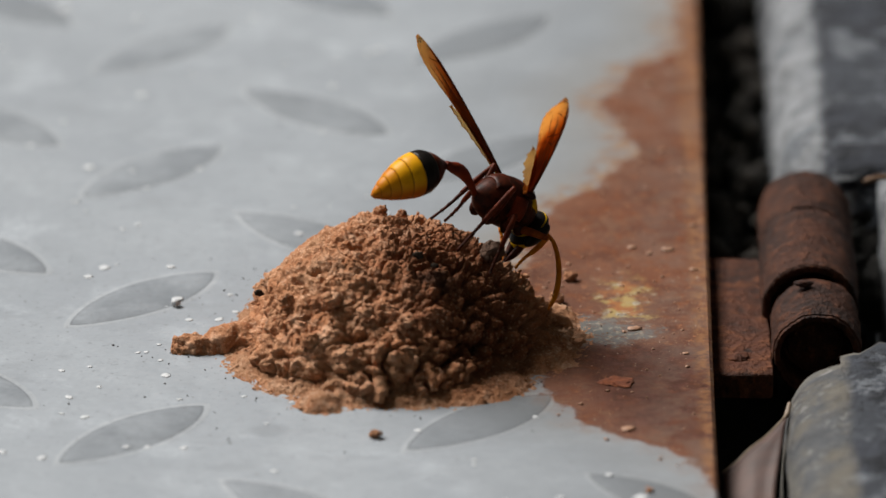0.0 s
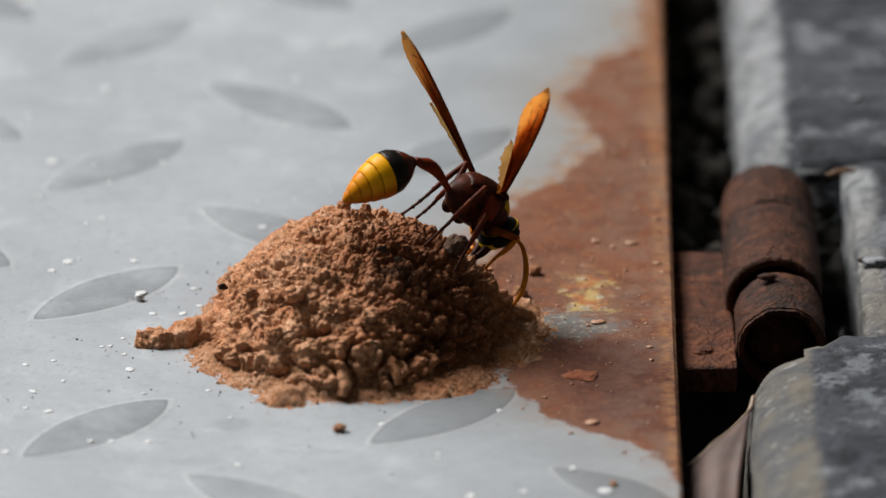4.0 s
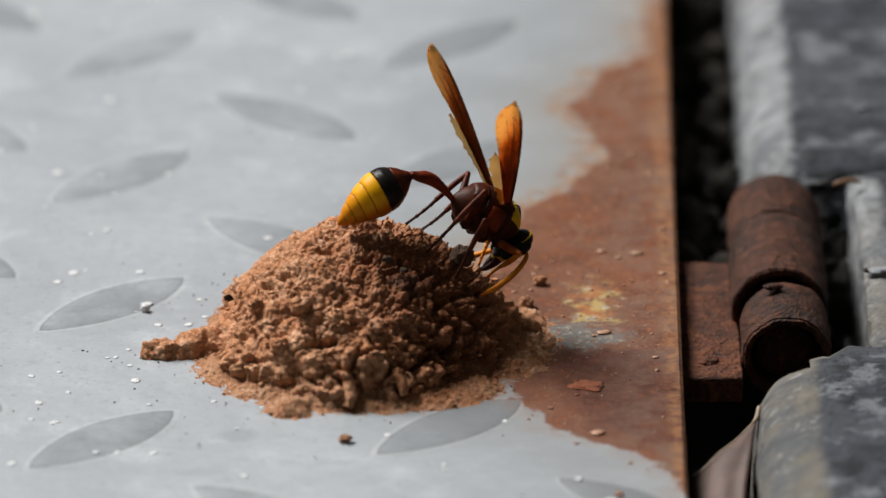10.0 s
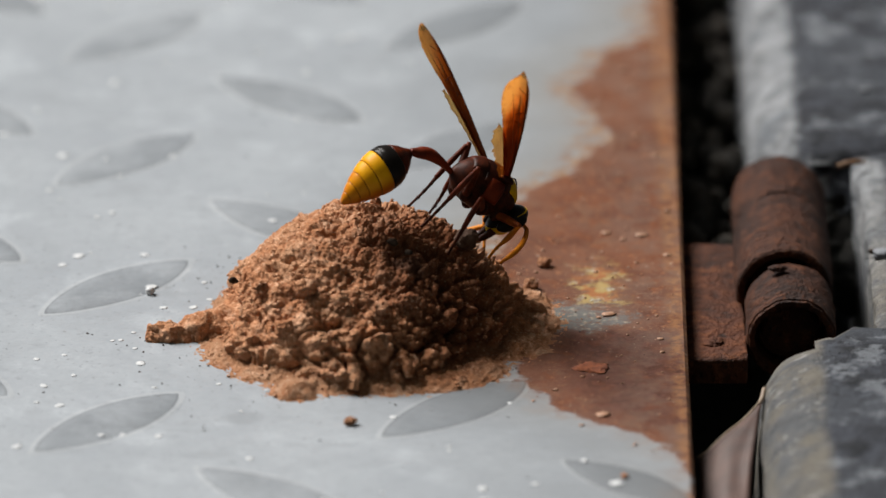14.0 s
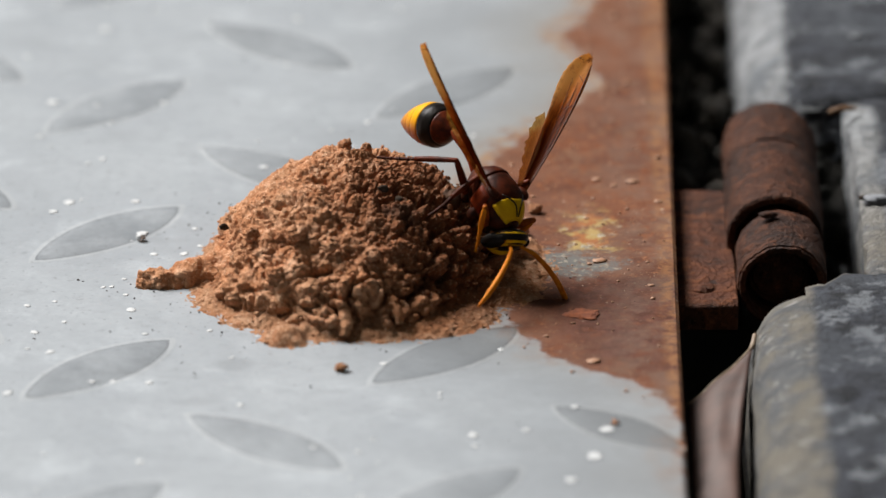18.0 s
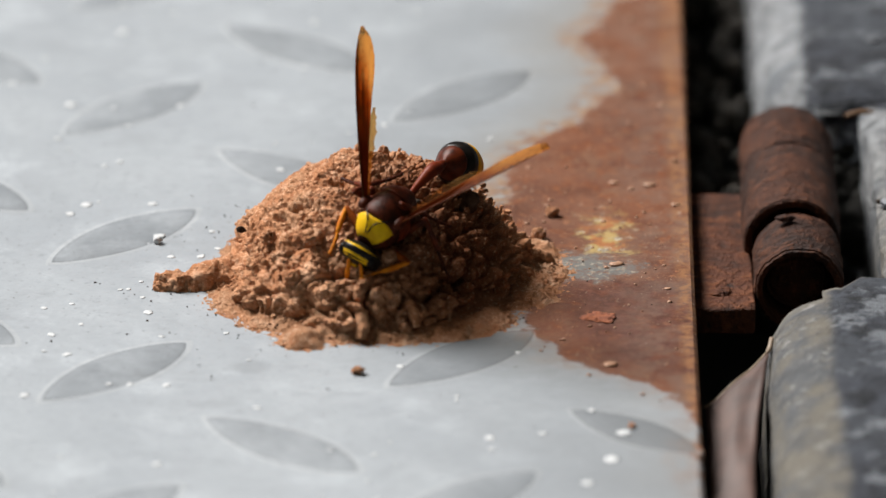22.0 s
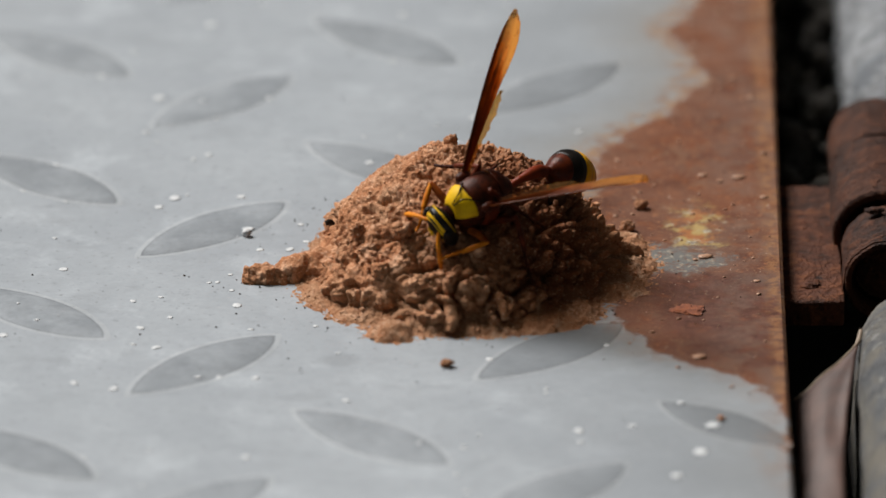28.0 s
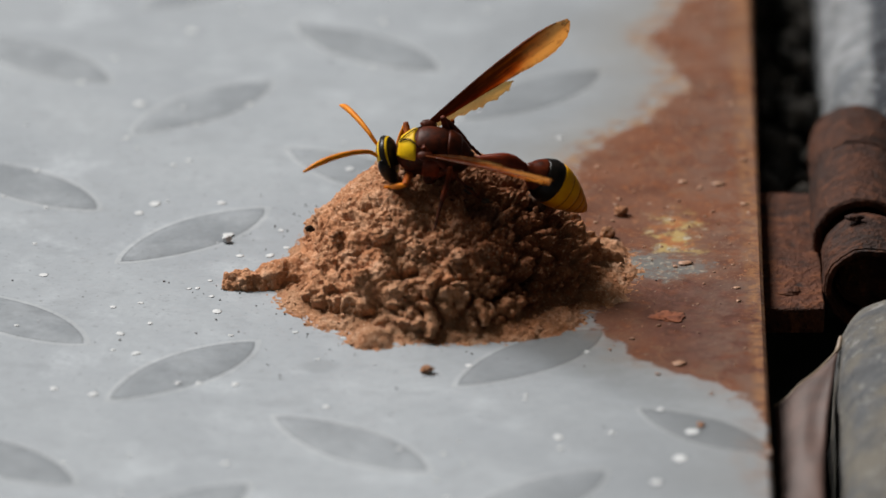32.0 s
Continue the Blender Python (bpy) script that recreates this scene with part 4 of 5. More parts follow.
        v.co.z = max(v.co.z, -0.0002)
    part("tongue", bm, MUD, nest, "tongue of dried mud")
    # small worm-like dribbles
    for pts, radii in (([(-2.3, -20.5, 4.2), (-1.6, -23.4, 3.4), (-1.4, -25.2, 2.0), (-1.7, -26.2, 0.7)], [0.75, 0.85, 0.9, 0.8]),
                       ([(17.0, 3.0, 5.6), (19.6, 2.4, 4.4), (22.0, 2.2, 3.0), (24.2, 2.6, 1.9), (25.8, 3.0, 1.1), (26.3, 3.0, 0.5)], [1.2, 1.1, 1.05, 1.05, 0.95, 0.5]),
                       ([(5.2, -21.5, 4.5), (6.0, -23.2, 3.0), (6.3, -24.0, 1.6)], [0.7, 0.75, 0.6])):
        bm = tubes(pts, radii, 18, 8)
        for v in bm.verts:
            p = v.co / MM
            v.co += Vector((noise.noise(p), noise.noise(p + Vector((5, 0, 0))), noise.noise(p + Vector((0, 5, 0))))) * (0.3 * MM)
        part("dribble", bm, MUD, nest)
    # larger daubed pellets that stand proud
    for k, (x, y, r, sq) in enumerate(((-1.2, 4.5, 0.9, 1.2), (1.8, 3.0, 0.6, 1.0), (-6, -21.0, 1.1, 0.9), (-11.5, -17.5, 1.2, 0.9), (-15.0, -9.5, 1.0, 1.0), (-3.5, -17.0, 1.0, 0.9), (2.5, -18.5, 1.1, 0.9), (6.5, -16.5, 1.0, 1.0), (-8.5, -14.0, 1.2, 1.0), (-17.5, 2.0, 1.0, 0.9))):
        b = blob(r, 4, 0.45, (1.15, 1.0, sq), 2.3 * k, 0.8)
        for v in b.verts:
            v.co += Vector((x, y, nest_z(x, y) + 0.4)) * MM
        part("pellet", b, MUD, nest)
    # a few dark burnt-looking grains in the mud
    for k, (x, y, r) in enumerate(((4.2, -9.0, 0.55), (-19.0, 2.0, 0.5), (6.5, -10.0, 0.4))):
        b = blob(r, 3, 0.5, (1.4, 1.0, 0.9), 5.0 * k)
        for v in b.verts:
            v.co += Vector((x, y, nest_z(x, y) + 0.9)) * MM
        part("dark_grain", b, DARKGRIT, nest, "blackish grain set in the mud")
    return nest


def build_crumbs():
    for x, y, r, mat, label in ((-2.2, -37.6, 0.75, SKIRT, "small round mud crumb lying on the plate"), (-31.4, 12.9, 0.6, DROP, "small white pebble lying on a tread mark"),
                                (26.5, 23.0, 0.9, MUD, "small mud crumb lying on the rust"), (24.5, 14.0, 1.0, SKIRT, "pale mud crumb on the rust"), (36.6, -58.2, 0.5, MUD, "mud crumb beside a paint spot")):
        bm = blob(r, 3, 0.5, (1.1, 1.0, 0.85), x)
        ob = new("mud_crumb", to_mesh("mud_crumb", bm, mat))
        ob.location = (x * MM, y * MM, (r * 0.7 + (0.12 if "mark" in label else 0)) * MM)
        tagged(ob, label, "crumb", group="loose crumbs")
    for x, y, r in ((41.2, 35.0, 0.8), (34.1, -34.7, 0.9), (44.8, 27.0, 0.5), (36.0, 36.0, 0.6), (35.7, 3.7, 0.85), (43.0, -6.0, 0.4), (38.5, 33.5, 0.4)):
        b = blob(r, 2, 0.4, (1.3, 1.0, 0.25), x + y)
        ob = new("rust_flake", to_mesh("rust_flake", b, FLAKE))
        ob.location = (x * MM, y * MM, 0.0001)
        tagged(ob, "pale orange flake on the rusted steel", "rust flake", group="rust flakes")
    bm = tubes([(71.0, 52.0, 4.2), (72.4, 52.3, 4.6), (73.8, 52.6, 4.7), (75.2, 52.9, 4.5)], [0.35, 0.42, 0.40, 0.25], 8, 3)
    ob = new("twig", to_mesh("twig", bm, TWIG))
    tagged(ob, "short rust-brown twig lying on the kerb beside the hinge", "twig")
    for x, y, r, sq, mat, label in ((76.6, 17.9, 1.5, 0.45, PEBBLE, "pale blue-grey pebble on the kerb"), (76.5, 85.3, 0.8, 0.6, PEBBLE, "small pale pebble on the kerb"), (74.9, 18.9, 0.6, 0.6, DARKGRIT, "black crumb at the kerb's worn edge")):
        ob = new("pebble", to_mesh("pebble", blob(r, 3, 0.4, (1.2, 1.0, sq), x), mat))
        ob.location = (x * MM, y * MM, (3.5 + 0.4 * r * sq) * MM)
        tagged(ob, label, "pebble", group="pebbles on the kerb")
    b = blob(1.0, 4, 0.6, (2.2, 1.8, 0.16), 2.0)
    ob = new("rust_blister", to_mesh("rust_blister", b, BLISTER))
    ob.location = (32.9 * MM, -16.9 * MM, 0.0001)
    tagged(ob, "orange rust blister on the plate", "rust blister")


FLAKE = plain("pale_rust", (0.30, 0.165, 0.095), (0.24, 0.115, 0.058), 0.001)
BLISTER = plain("orange_rust", (0.27, 0.078, 0.026), (0.150, 0.042, 0.018), 0.0012, rough=0.9, bump=0.7, depth=0.0003)


# ---- the wasp (its space: x to the head, y to its left, z up; mm) ----
WING_LEN = 25.0
SIZE = 1.21      # the wasp's parts are drawn at 30 mm and enlarged by this
STRETCH = 1.12   # and the mid-body drawn out by this
LEGS = {}      # name: coxa, femur length, shin length
for side, tag in ((1, "l"), (-1, "r")):
    LEGS["front_" + tag] = (Vector((3.0, 1.8 * side, -2.8)), 4.8, 7.4)
    LEGS["mid_" + tag] = (Vector((0.2, 2.3 * side, -3.2)), 5.7, 9.4)
    LEGS["hind_" + tag] = (Vector((-2.9, 2.0 * side, -2.6)), 7.2, 12.4)


def wing_bm(length, width, belly, tip_round, camber, scallop=0.0):
    """A thin blade along x with a lengthwise fold; its straight leading edge lies towards +y and runs out to the tip."""
    bm = bmesh.new()
    n, m = 64, 12
    grid = []
    for i in range(n + 1):
        u = i / n
        full = width * (0.20 + 0.80 * min(1.0, u / belly) ** 0.85)
        lead = 0.30 * full + 0.42 * math.sin(math.pi * u) - 0.20 * width * max(0.0, (u - 0.80) / 0.20) ** 2
        w = full * max(0.03, 1 - max(0.0, (u - (1 - tip_round)) / tip_round) ** 2.0) ** 0.6
        edge = scallop * (abs(math.sin(math.pi * (4.5 * u + 0.2 + 0.9 * u * u))) + 0.8 * noise.noise(Vector((u * 14, 8.0, 1.0)))) * min(1.0, 3 * u)
        row = []
        for j in range(m + 1):
            v = j / m
            y = lead - v * (w - edge * v)
            z = camber * math.sin(math.pi * v) * (0.4 + 0.6 * u) + 0.12 * math.sin(9 * v + 5 * u) * v + 0.5 * u * u
            z -= 0.30 * max(0.0, v - 0.45) * width * (0.25 + 0.45 * u)
            ragged = (0.14 * noise.noise(Vector((u * 22, 3.0, width))) + 0.18 * noise.noise(Vector((u * 60, 3.0, width)))) * v * v * u
            row.append(bm.verts.new(Vector((u * length, y + ragged, z)) * MM))
        grid.append(row)
    for a, b in zip(grid, grid[1:]):
        for j in range(m):
            bm.faces.new((a[j], b[j], b[j + 1], a[j + 1]))
    bmesh.ops.recalc_face_normals(bm, faces=bm.faces)
    bmesh.ops.solidify(bm, geom=list(bm.faces), thickness=0.00005)
    return bm


def wing_veins(length, width, side):
    """Veins: the thick leading edge and the ribs behind it."""
    out = []
    for k, (v0, v1, u1, r) in enumerate(((-0.30, -0.26, 0.93, 0.13), (-0.10, 0.05, 0.80, 0.055), (0.10, 0.38, 0.86, 0.04), (-0.20, -0.05, 0.62, 0.06))):
        pts = []
        for i in range(9):
            u = u1 * i / 8
            w = width * (0.20 + 0.80 * min(1.0, (u / 0.66)) ** 0.85)
            v = v0 + (v1 - v0) * (i / 8) ** 1.3
            pts.append((u * length, 0.42 * math.sin(math.pi * u) - w * v * 0.96, 0.30 * math.sin(math.pi * (v + 0.3)) * (0.4 + 0.6 * u) + 0.5 * u * u))
        out.append(tubes(pts, [r] + [r * 0.9] * 7 + [r * 0.5], 6, 1))
    for u, v0, v1, slant in ((0.50, -0.24, 0.20, 0.05), (0.64, -0.26, 0.30, -0.04), (0.80, -0.24, 0.10, 0.05)):
        pts = []
        for i in range(5):
            v, uu = v0 + (v1 - v0) * i / 4, u + slant * i / 4
            pts.append((uu * length, 0.42 * math.sin(math.pi * uu) - width * v * 0.96, 0.30 * math.sin(math.pi * (v + 0.3)) * (0.4 + 0.6 * uu) + 0.5 * uu * uu))
        out.append(tubes(pts, [0.05] * 5, 6, 1))
    return out


def build_wasp():
    wasp = new("potter_wasp")
    tagged(wasp, "yellow-banded brown potter wasp with raised amber wings, on its nest", "wasp")
    P = {"wasp": wasp}
    # mid-body
    prof = smooth_rows([(-4.3, 0.5, 0.6, -0.35), (-4.0, 1.0, 1.1, -0.3), (-3.3, 1.9, 2.0, -0.2), (-2.0, 2.75, 2.85, -0.05), (-0.3, 3.15, 3.15, 0.0), (1.2, 3.1, 3.05, 0.0), (2.6, 2.6, 2.5, -0.1), (3.5, 1.8, 1.7, -0.2), (4.0, 0.9, 0.9, -0.25)], 4)
    prof = [(x * STRETCH, w * 0.90, h * 0.97, zc - 0.05 * max(0.0, x)) for x, w, h, zc in prof]
    part("thorax", spindle(prof, 40), DARK, wasp, "dark reddish-brown thorax")

    def shell(x0, x1, a0, a1, lift, name, mat, label, seg=30, steps=16, bow=0.0):
        """A plate that follows the mid-body between two stations and two angles from the top."""
        bm = bmesh.new()
        grid = []
        for i in range(steps + 1):
            row = []
            for j in range(seg + 1):
                a = radians(a0 + (a1 - a0) * j / seg)
                x = STRETCH * (x0 + (x1 - x0) * i / steps + bow * (1 - i / steps) * (math.cos(a) + 0.16 * math.cos(5 * a)))
                w, h, zc = (np.interp(x, [p[0] for p in prof], [p[k] for p in prof]) for k in (1, 2, 3))
                rim = min(i, steps - i, j, seg - j)
                li = lift * min(1.0, rim / 2.0 + 0.15)
                row.append(bm.verts.new(Vector((x, (w + li) * math.sin(a), zc + (h + li) * math.cos(a))) * MM))
            grid.append(row)
        for a, b in zip(grid, grid[1:]):
            for j in range(seg):
                bm.faces.new((a[j], b[j], b[j + 1], a[j + 1]))
        bmesh.ops.recalc_face_normals(bm, faces=bm.faces)
        bmesh.ops.solidify(bm, geom=list(bm.faces), thickness=0.00012)
        return part(name, bm, mat, wasp, label)
    shell(1.55, 3.85, -70, 70, 0.22, "pronotum", YELLOW, "bright yellow collar", bow=0.5)
    shell(-1.5, 2.0, -80, 80, 0.14, "mesonotum", BROWN, "red-brown back plate")
    shell(-3.0, -1.4, -55, 55, 0.26, "scutellum", BROWN, "red-brown rear back plate")
    for s in (1, -1):
        shell(-0.9, 1.1, s * 62, s * 118, 0.34, "side_plate", REDDISH, "rust-red side plate", 12, 10)
        b = blob(0.85, 3, 0.1, (1.2, 0.8, 0.6))
        ob = part("tegula", b, BROWN, wasp, "wing-base cap")
        ob.location = Vector((0.95, 2.55 * s, 2.0)) * MM
        sut = tubes([(3.75 * STRETCH, 0.12 * s, 1.32), (3.0 * STRETCH, 0.40 * s, 2.28), (2.4 * STRETCH, 0.90 * s, 2.56), (1.5 * STRETCH, 1.75 * s, 2.42)], [0.07, 0.09, 0.09, 0.07], 6, 3)
        part("suture", sut, BLACK, wasp, "thin dark seam on the collar")
    # head
    hd = part("head", spindle(smooth_rows([(-0.1, 0.7, 0.7, 0.0), (0.30, 1.9, 1.75, -0.15), (0.85, 2.45, 2.45, -0.45), (1.55, 2.35, 2.65, -0.85), (2.15, 1.75, 2.3, -1.2), (2.55, 0.9, 1.4, -1.6)], 4), 36), BLACK, wasp, "black head with a yellow stripe and face")
    P["head"] = hd
    for x0, x1, w, mat, label in ((0.38, 0.76, 0.10, YELLOW, "yellow stripe behind the eyes"), (1.35, 2.50, 0.08, YELLOW, "yellow face")):
        rows = []
        for k in range(6):
            x = x0 + (x1 - x0) * k / 5
            rw, rh, rz = (np.interp(x, [-0.1, 0.30, 0.85, 1.55, 2.15, 2.55], c) for c in ([0.7, 1.9, 2.45, 2.35, 1.75, 0.9], [0.7, 1.75, 2.45, 2.65, 2.3, 1.4], [0, -0.15, -0.45, -0.85, -1.2, -1.6]))
            rows.append((x, rw + w * math.sin(math.pi * (k + 0.3) / 5.6), rh + w * math.sin(math.pi * (k + 0.3) / 5.6), rz))
        part("head_band", spindle(rows, 36), mat, hd, label)
    for s in (1, -1):
        ob = part("eye", blob(1.0, 4, 0.0, (0.95, 0.72, 2.05)), BLACK, hd, "dark glossy kidney-shaped eye")
        ob.location = Vector((1.35, 1.95 * s, -0.95)) * MM
        jaw = tubes([(1.8, 0.75 * s, -2.7), (2.2, 0.65 * s, -3.7), (2.5, 0.35 * s, -4.7), (2.6, 0.12 * s, -5.5)], [0.55, 0.5, 0.35, 0.10], 10, 4)
        part("mandible", jaw, DARK, hd, "dark brown jaw")
        ant = tubes([(0, 0, 0), (1.2, 0.25 * s, 0.75), (2.2, 0.5 * s, 1.1), (4.2, 0.9 * s, 1.15), (6.5, 1.3 * s, 0.75), (8.6, 1.6 * s, -0.1), (10.3, 1.75 * s, -1.3)], [0.20, 0.24, 0.28, 0.32, 0.35, 0.34, 0.15], 10, 5)
        P["antenna_" + ("l" if s > 0 else "r")] = part("antenna", ant, ORANGE, hd, "orange curved antenna")
    face = blob(1.0, 4, 0.0, (0.85, 1.5, 1.3))
    ob = part("clypeus", face, YELLOW, hd, "yellow face shield")
    ob.location = Vector((2.05, 0, -1.75)) * MM
    # waist and abdomen: both point to -x from their joint
    pet = spindle(smooth_rows([(0.4, 0.30, 0.35, 0.0), (-0.4, 0.36, 0.38, 0.10), (-2.0, 0.52, 0.52, 0.55), (-3.8, 0.80, 0.76, 0.75), (-5.2, 0.86, 0.80, 0.50), (-6.1, 0.60, 0.56, 0.15), (-6.7, 0.42, 0.42, 0.0)], 5), 22)
    P["petiole"] = part("petiole", pet, REDDISH, wasp, "slim red-brown waist")

    BELLY = 10.7      # length of the abdomen

    def belly(u):
        return np.interp(u, [0, .05, .12, .2, .3, .4, .52, .66, .78, .88, .95, 1.0], [0.40, 0.80, 1.55, 2.2, 2.64, 2.73, 2.56, 2.12, 1.58, 1.02, 0.56, 0.10])

    def ring_piece(u0, u1, name, mat, parent, label, lift=0.0):
        rows = []
        for k in range(13):
            u = u0 + (u1 - u0) * k / 12
            r = float(belly(u)) + lift + 0.05 * math.sin(math.pi * k / 12) - (0.12 if k in (0, 12) else 0.0)
            rows.append((-BELLY * u, max(r * 0.97, 0.05), max(r, 0.05), -0.9 * u * u + 0.15 * math.sin(math.pi * u)))
        return part(name, spindle(rows, 36), mat, parent, label)
    g = ring_piece(0.0, 0.205, "abdomen", DARKRED, wasp, "abdomen, red-brown in front, black-ringed, golden yellow behind")
    P["abdomen"] = g
    ring_piece(0.20, 0.405, "black_ring", BLACK, g, "glossy black ring", 0.02)
    for u0, u1 in ((0.40, 0.56), (0.555, 0.70), (0.695, 0.81), (0.805, 0.91), (0.905, 1.0)):
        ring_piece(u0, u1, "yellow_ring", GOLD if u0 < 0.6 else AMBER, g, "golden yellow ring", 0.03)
    for u in (0.557, 0.697, 0.808, 0.908):
        r = float(belly(u))
        part("ring_seam", spindle([(-BELLY * (u - 0.006), r * 0.9, r * 0.93, -0.9 * u * u + 0.15 * math.sin(math.pi * u)), (-BELLY * (u - 0.003), r * 0.97 + 0.03, r + 0.03, -0.9 * u * u + 0.15 * math.sin(math.pi * u)), (-BELLY * (u + 0.004), r * 0.97 + 0.03, r + 0.03, -0.9 * u * u + 0.15 * math.sin(math.pi * u)), (-BELLY * (u + 0.007), r * 0.9, r * 0.93, -0.9 * u * u)], 36), DARKGOLD, g)
    # wings
    for s, tag in ((1, "l"), (-1, "r")):
        w = part("forewing", wing_bm(WING_LEN, 3.9, 0.72, 0.22, 0.40), WING, wasp, "folded amber forewing with a clearer tip")
        P["wing_" + tag] = w
        for b in wing_veins(WING_LEN, 3.3, s):
            part("vein", b, VEIN, w)
        h = part("hindwing", wing_bm(12.8, 2.3, 0.50, 0.34, 0.2, 0.38), HIND, w, "pale clear hindwing")
        h.matrix_basis = pose(0.6 * MM, -0.9 * MM, -0.35 * MM, 8, 2, -7)
    # legs
    for name, (coxa, fem, shin) in LEGS.items():
        front = name.startswith("front")
        c = blob(0.95, 3, 0.12, (0.9, 0.8, 1.1))
        ob = part("coxa", c, DARK, wasp)
        ob.location = (coxa + Vector((0, 0, 0.3))) * MM
        P["femur_" + name] = part("femur", tubes([(-0.2, 0, 0), (0.6, 0, 0.05), (fem * 0.5, 0, 0.12), (fem * 0.9, 0, 0.02), (fem + 0.15, 0, 0)], [0.42, 0.58, 0.60, 0.46, 0.36], 12, 4), FORELEG if front else LEGRED, wasp)
        sh = part("shin", tubes([(-0.1, 0, 0), (0.5, 0, 0.02), (shin * 0.3, 0, 0.06), (shin * 0.52, 0, 0.0)], [0.32, 0.36, 0.44, 0.36], 10, 4), ORANGE if front else LEGRED, wasp)
        P["shin_" + name] = sh
        toe = part("foot", tubes([(shin * 0.50, 0, 0.0), (shin * 0.62, 0, -0.10), (shin * 0.75, 0, -0.12), (shin * 0.88, 0, -0.05), (shin, 0, 0.05)], [0.31, 0.25, 0.23, 0.20, 0.24], 8, 4), ORANGE if front else DARK, sh, "jointed foot")
        for k in range(3):
            j = tubes([(shin * (0.60 + 0.11 * k), 0, -0.1), (shin * (0.625 + 0.11 * k), 0, -0.11)], [0.31, 0.27], 8, 2)
            part("foot_joint", j, ORANGE if front else DARK, sh)
    for ob in wasp.children_recursive:
        if ob.name.split('.')[0] not in ('forewing', 'hindwing', 'vein', 'femur', 'shin', 'foot', 'foot_joint'):
            ob.data.transform(Matrix.Scale(SIZE, 4))
            if ob.name.split('.')[0] != 'coxa':
                ob.location = ob.location * SIZE
    return P


DARKRED = chitin("dark_red_chitin", (0.095, 0.016, 0.004), (0.035, 0.008, 0.004), rough=0.34)
DARKGOLD = chitin("brown_seam", (0.26, 0.0992, 0.00496), (0.186, 0.062, 0.00372))


# ---- build ----
build_ground()
plate_floor = build_plate()
build_kerb()
build_sky_blocks()
build_hinge()
build_leaf()
build_nest()
build_crumbs()
WASP = build_wasp()
pellet = new("wet_mud_pellet", to_mesh("wet_mud_pellet", blob(1.75, 4, 0.25, (1, 1, 0.92), 6.0), WET))
tagged(pellet, "dark wet mud pellet being worked into the nest", "mud pellet")
build_marks(plate_floor)
build_drops(plate_floor)


# ---- what moves ----
def turn(yaw, pitch, roll=0.0):
    """A turn by degrees; positive pitch lifts the nose."""
    return Matrix.Rotation(radians(yaw), 4, "Z") @ Matrix.Rotation(radians(-pitch), 4, "Y") @ Matrix.Rotation(radians(roll), 4, "X")


def at(p, m=None):
    return Matrix.Translation(Vector(p) * MM) @ (m or Matrix())


def wing_pose(side, sweep, lift):
    s, b = radians(sweep), radians(lift)
    x = Vector((-math.cos(s) * math.cos(b), side * math.sin(s) * math.cos(b), math.sin(b)))
    e = Vector((1.0, 0.0, 0.08))
    y = (e - e.dot(x) * x).normalized()
    z = x.cross(y)
    return at((1.01, 3.24 * side, 2.64), Matrix((x, y, z)).transposed().to_4x4())


def limb(a, b, l1, l2, pole):
    """Two rigid pieces from a towards b with the joint on the side of pole: their poses along x."""
    d = b - a
    dist = min(max(d.length, abs(l1 - l2) + 0.3), l1 + l2 - 0.05)
    d = d.normalized()
    along = (l1 * l1 - l2 * l2 + dist * dist) / (2 * dist)
    up = (pole - pole.dot(d) * d).normalized()
    knee = a + d * along + up * math.sqrt(max(l1 * l1 - along * along, 0.01))

    def aim(p, q, r):
        x = (q - p).normalized()
        z = (r - r.dot(x) * x).normalized()
        return at(p, Matrix((x, z.cross(x), z)).transposed().to_4x4())
    return aim(a, knee, up), aim(knee, a + d * dist, up)


def on_nest(p):
    """The nearest firm place below or beside p (mm) on nest or plate."""
    core = Vector((1.0, 0.5, 4.0))
    d = p - core
    lo, hi = 0.2, 1.8
    for _ in range(24):
        k = (lo + hi) / 2
        q = core + d * k
        if q.z > nest_z(q.x, q.y) + 0.35 and q.z > 0.2:
            hi = k
        else:
            lo = k
    return core + d * lo


REST = {"front": Vector((6.4, 2.4, -7.0)), "mid": Vector((-2.0, 8.6, -8.5)), "hind": Vector((-7.4, 5.0, -6.3))}
STEPS = [0.0, 4.0, 7.5, 9.0, 13.5, 15.8, 17.0, 18.5, 19.5, 20.3, 21.5, 25.5, 28.0, 30.0, 31.0, 31.5, 32.0]    # times at which the feet are set down
REACH = {"hind_r": {17.0: (3.0, -1.0), 18.5: (3.5, -1.0), 19.5: (3.5, -1.0), 20.3: (3.0, -0.5)}}      # a foot left behind on the nest's top


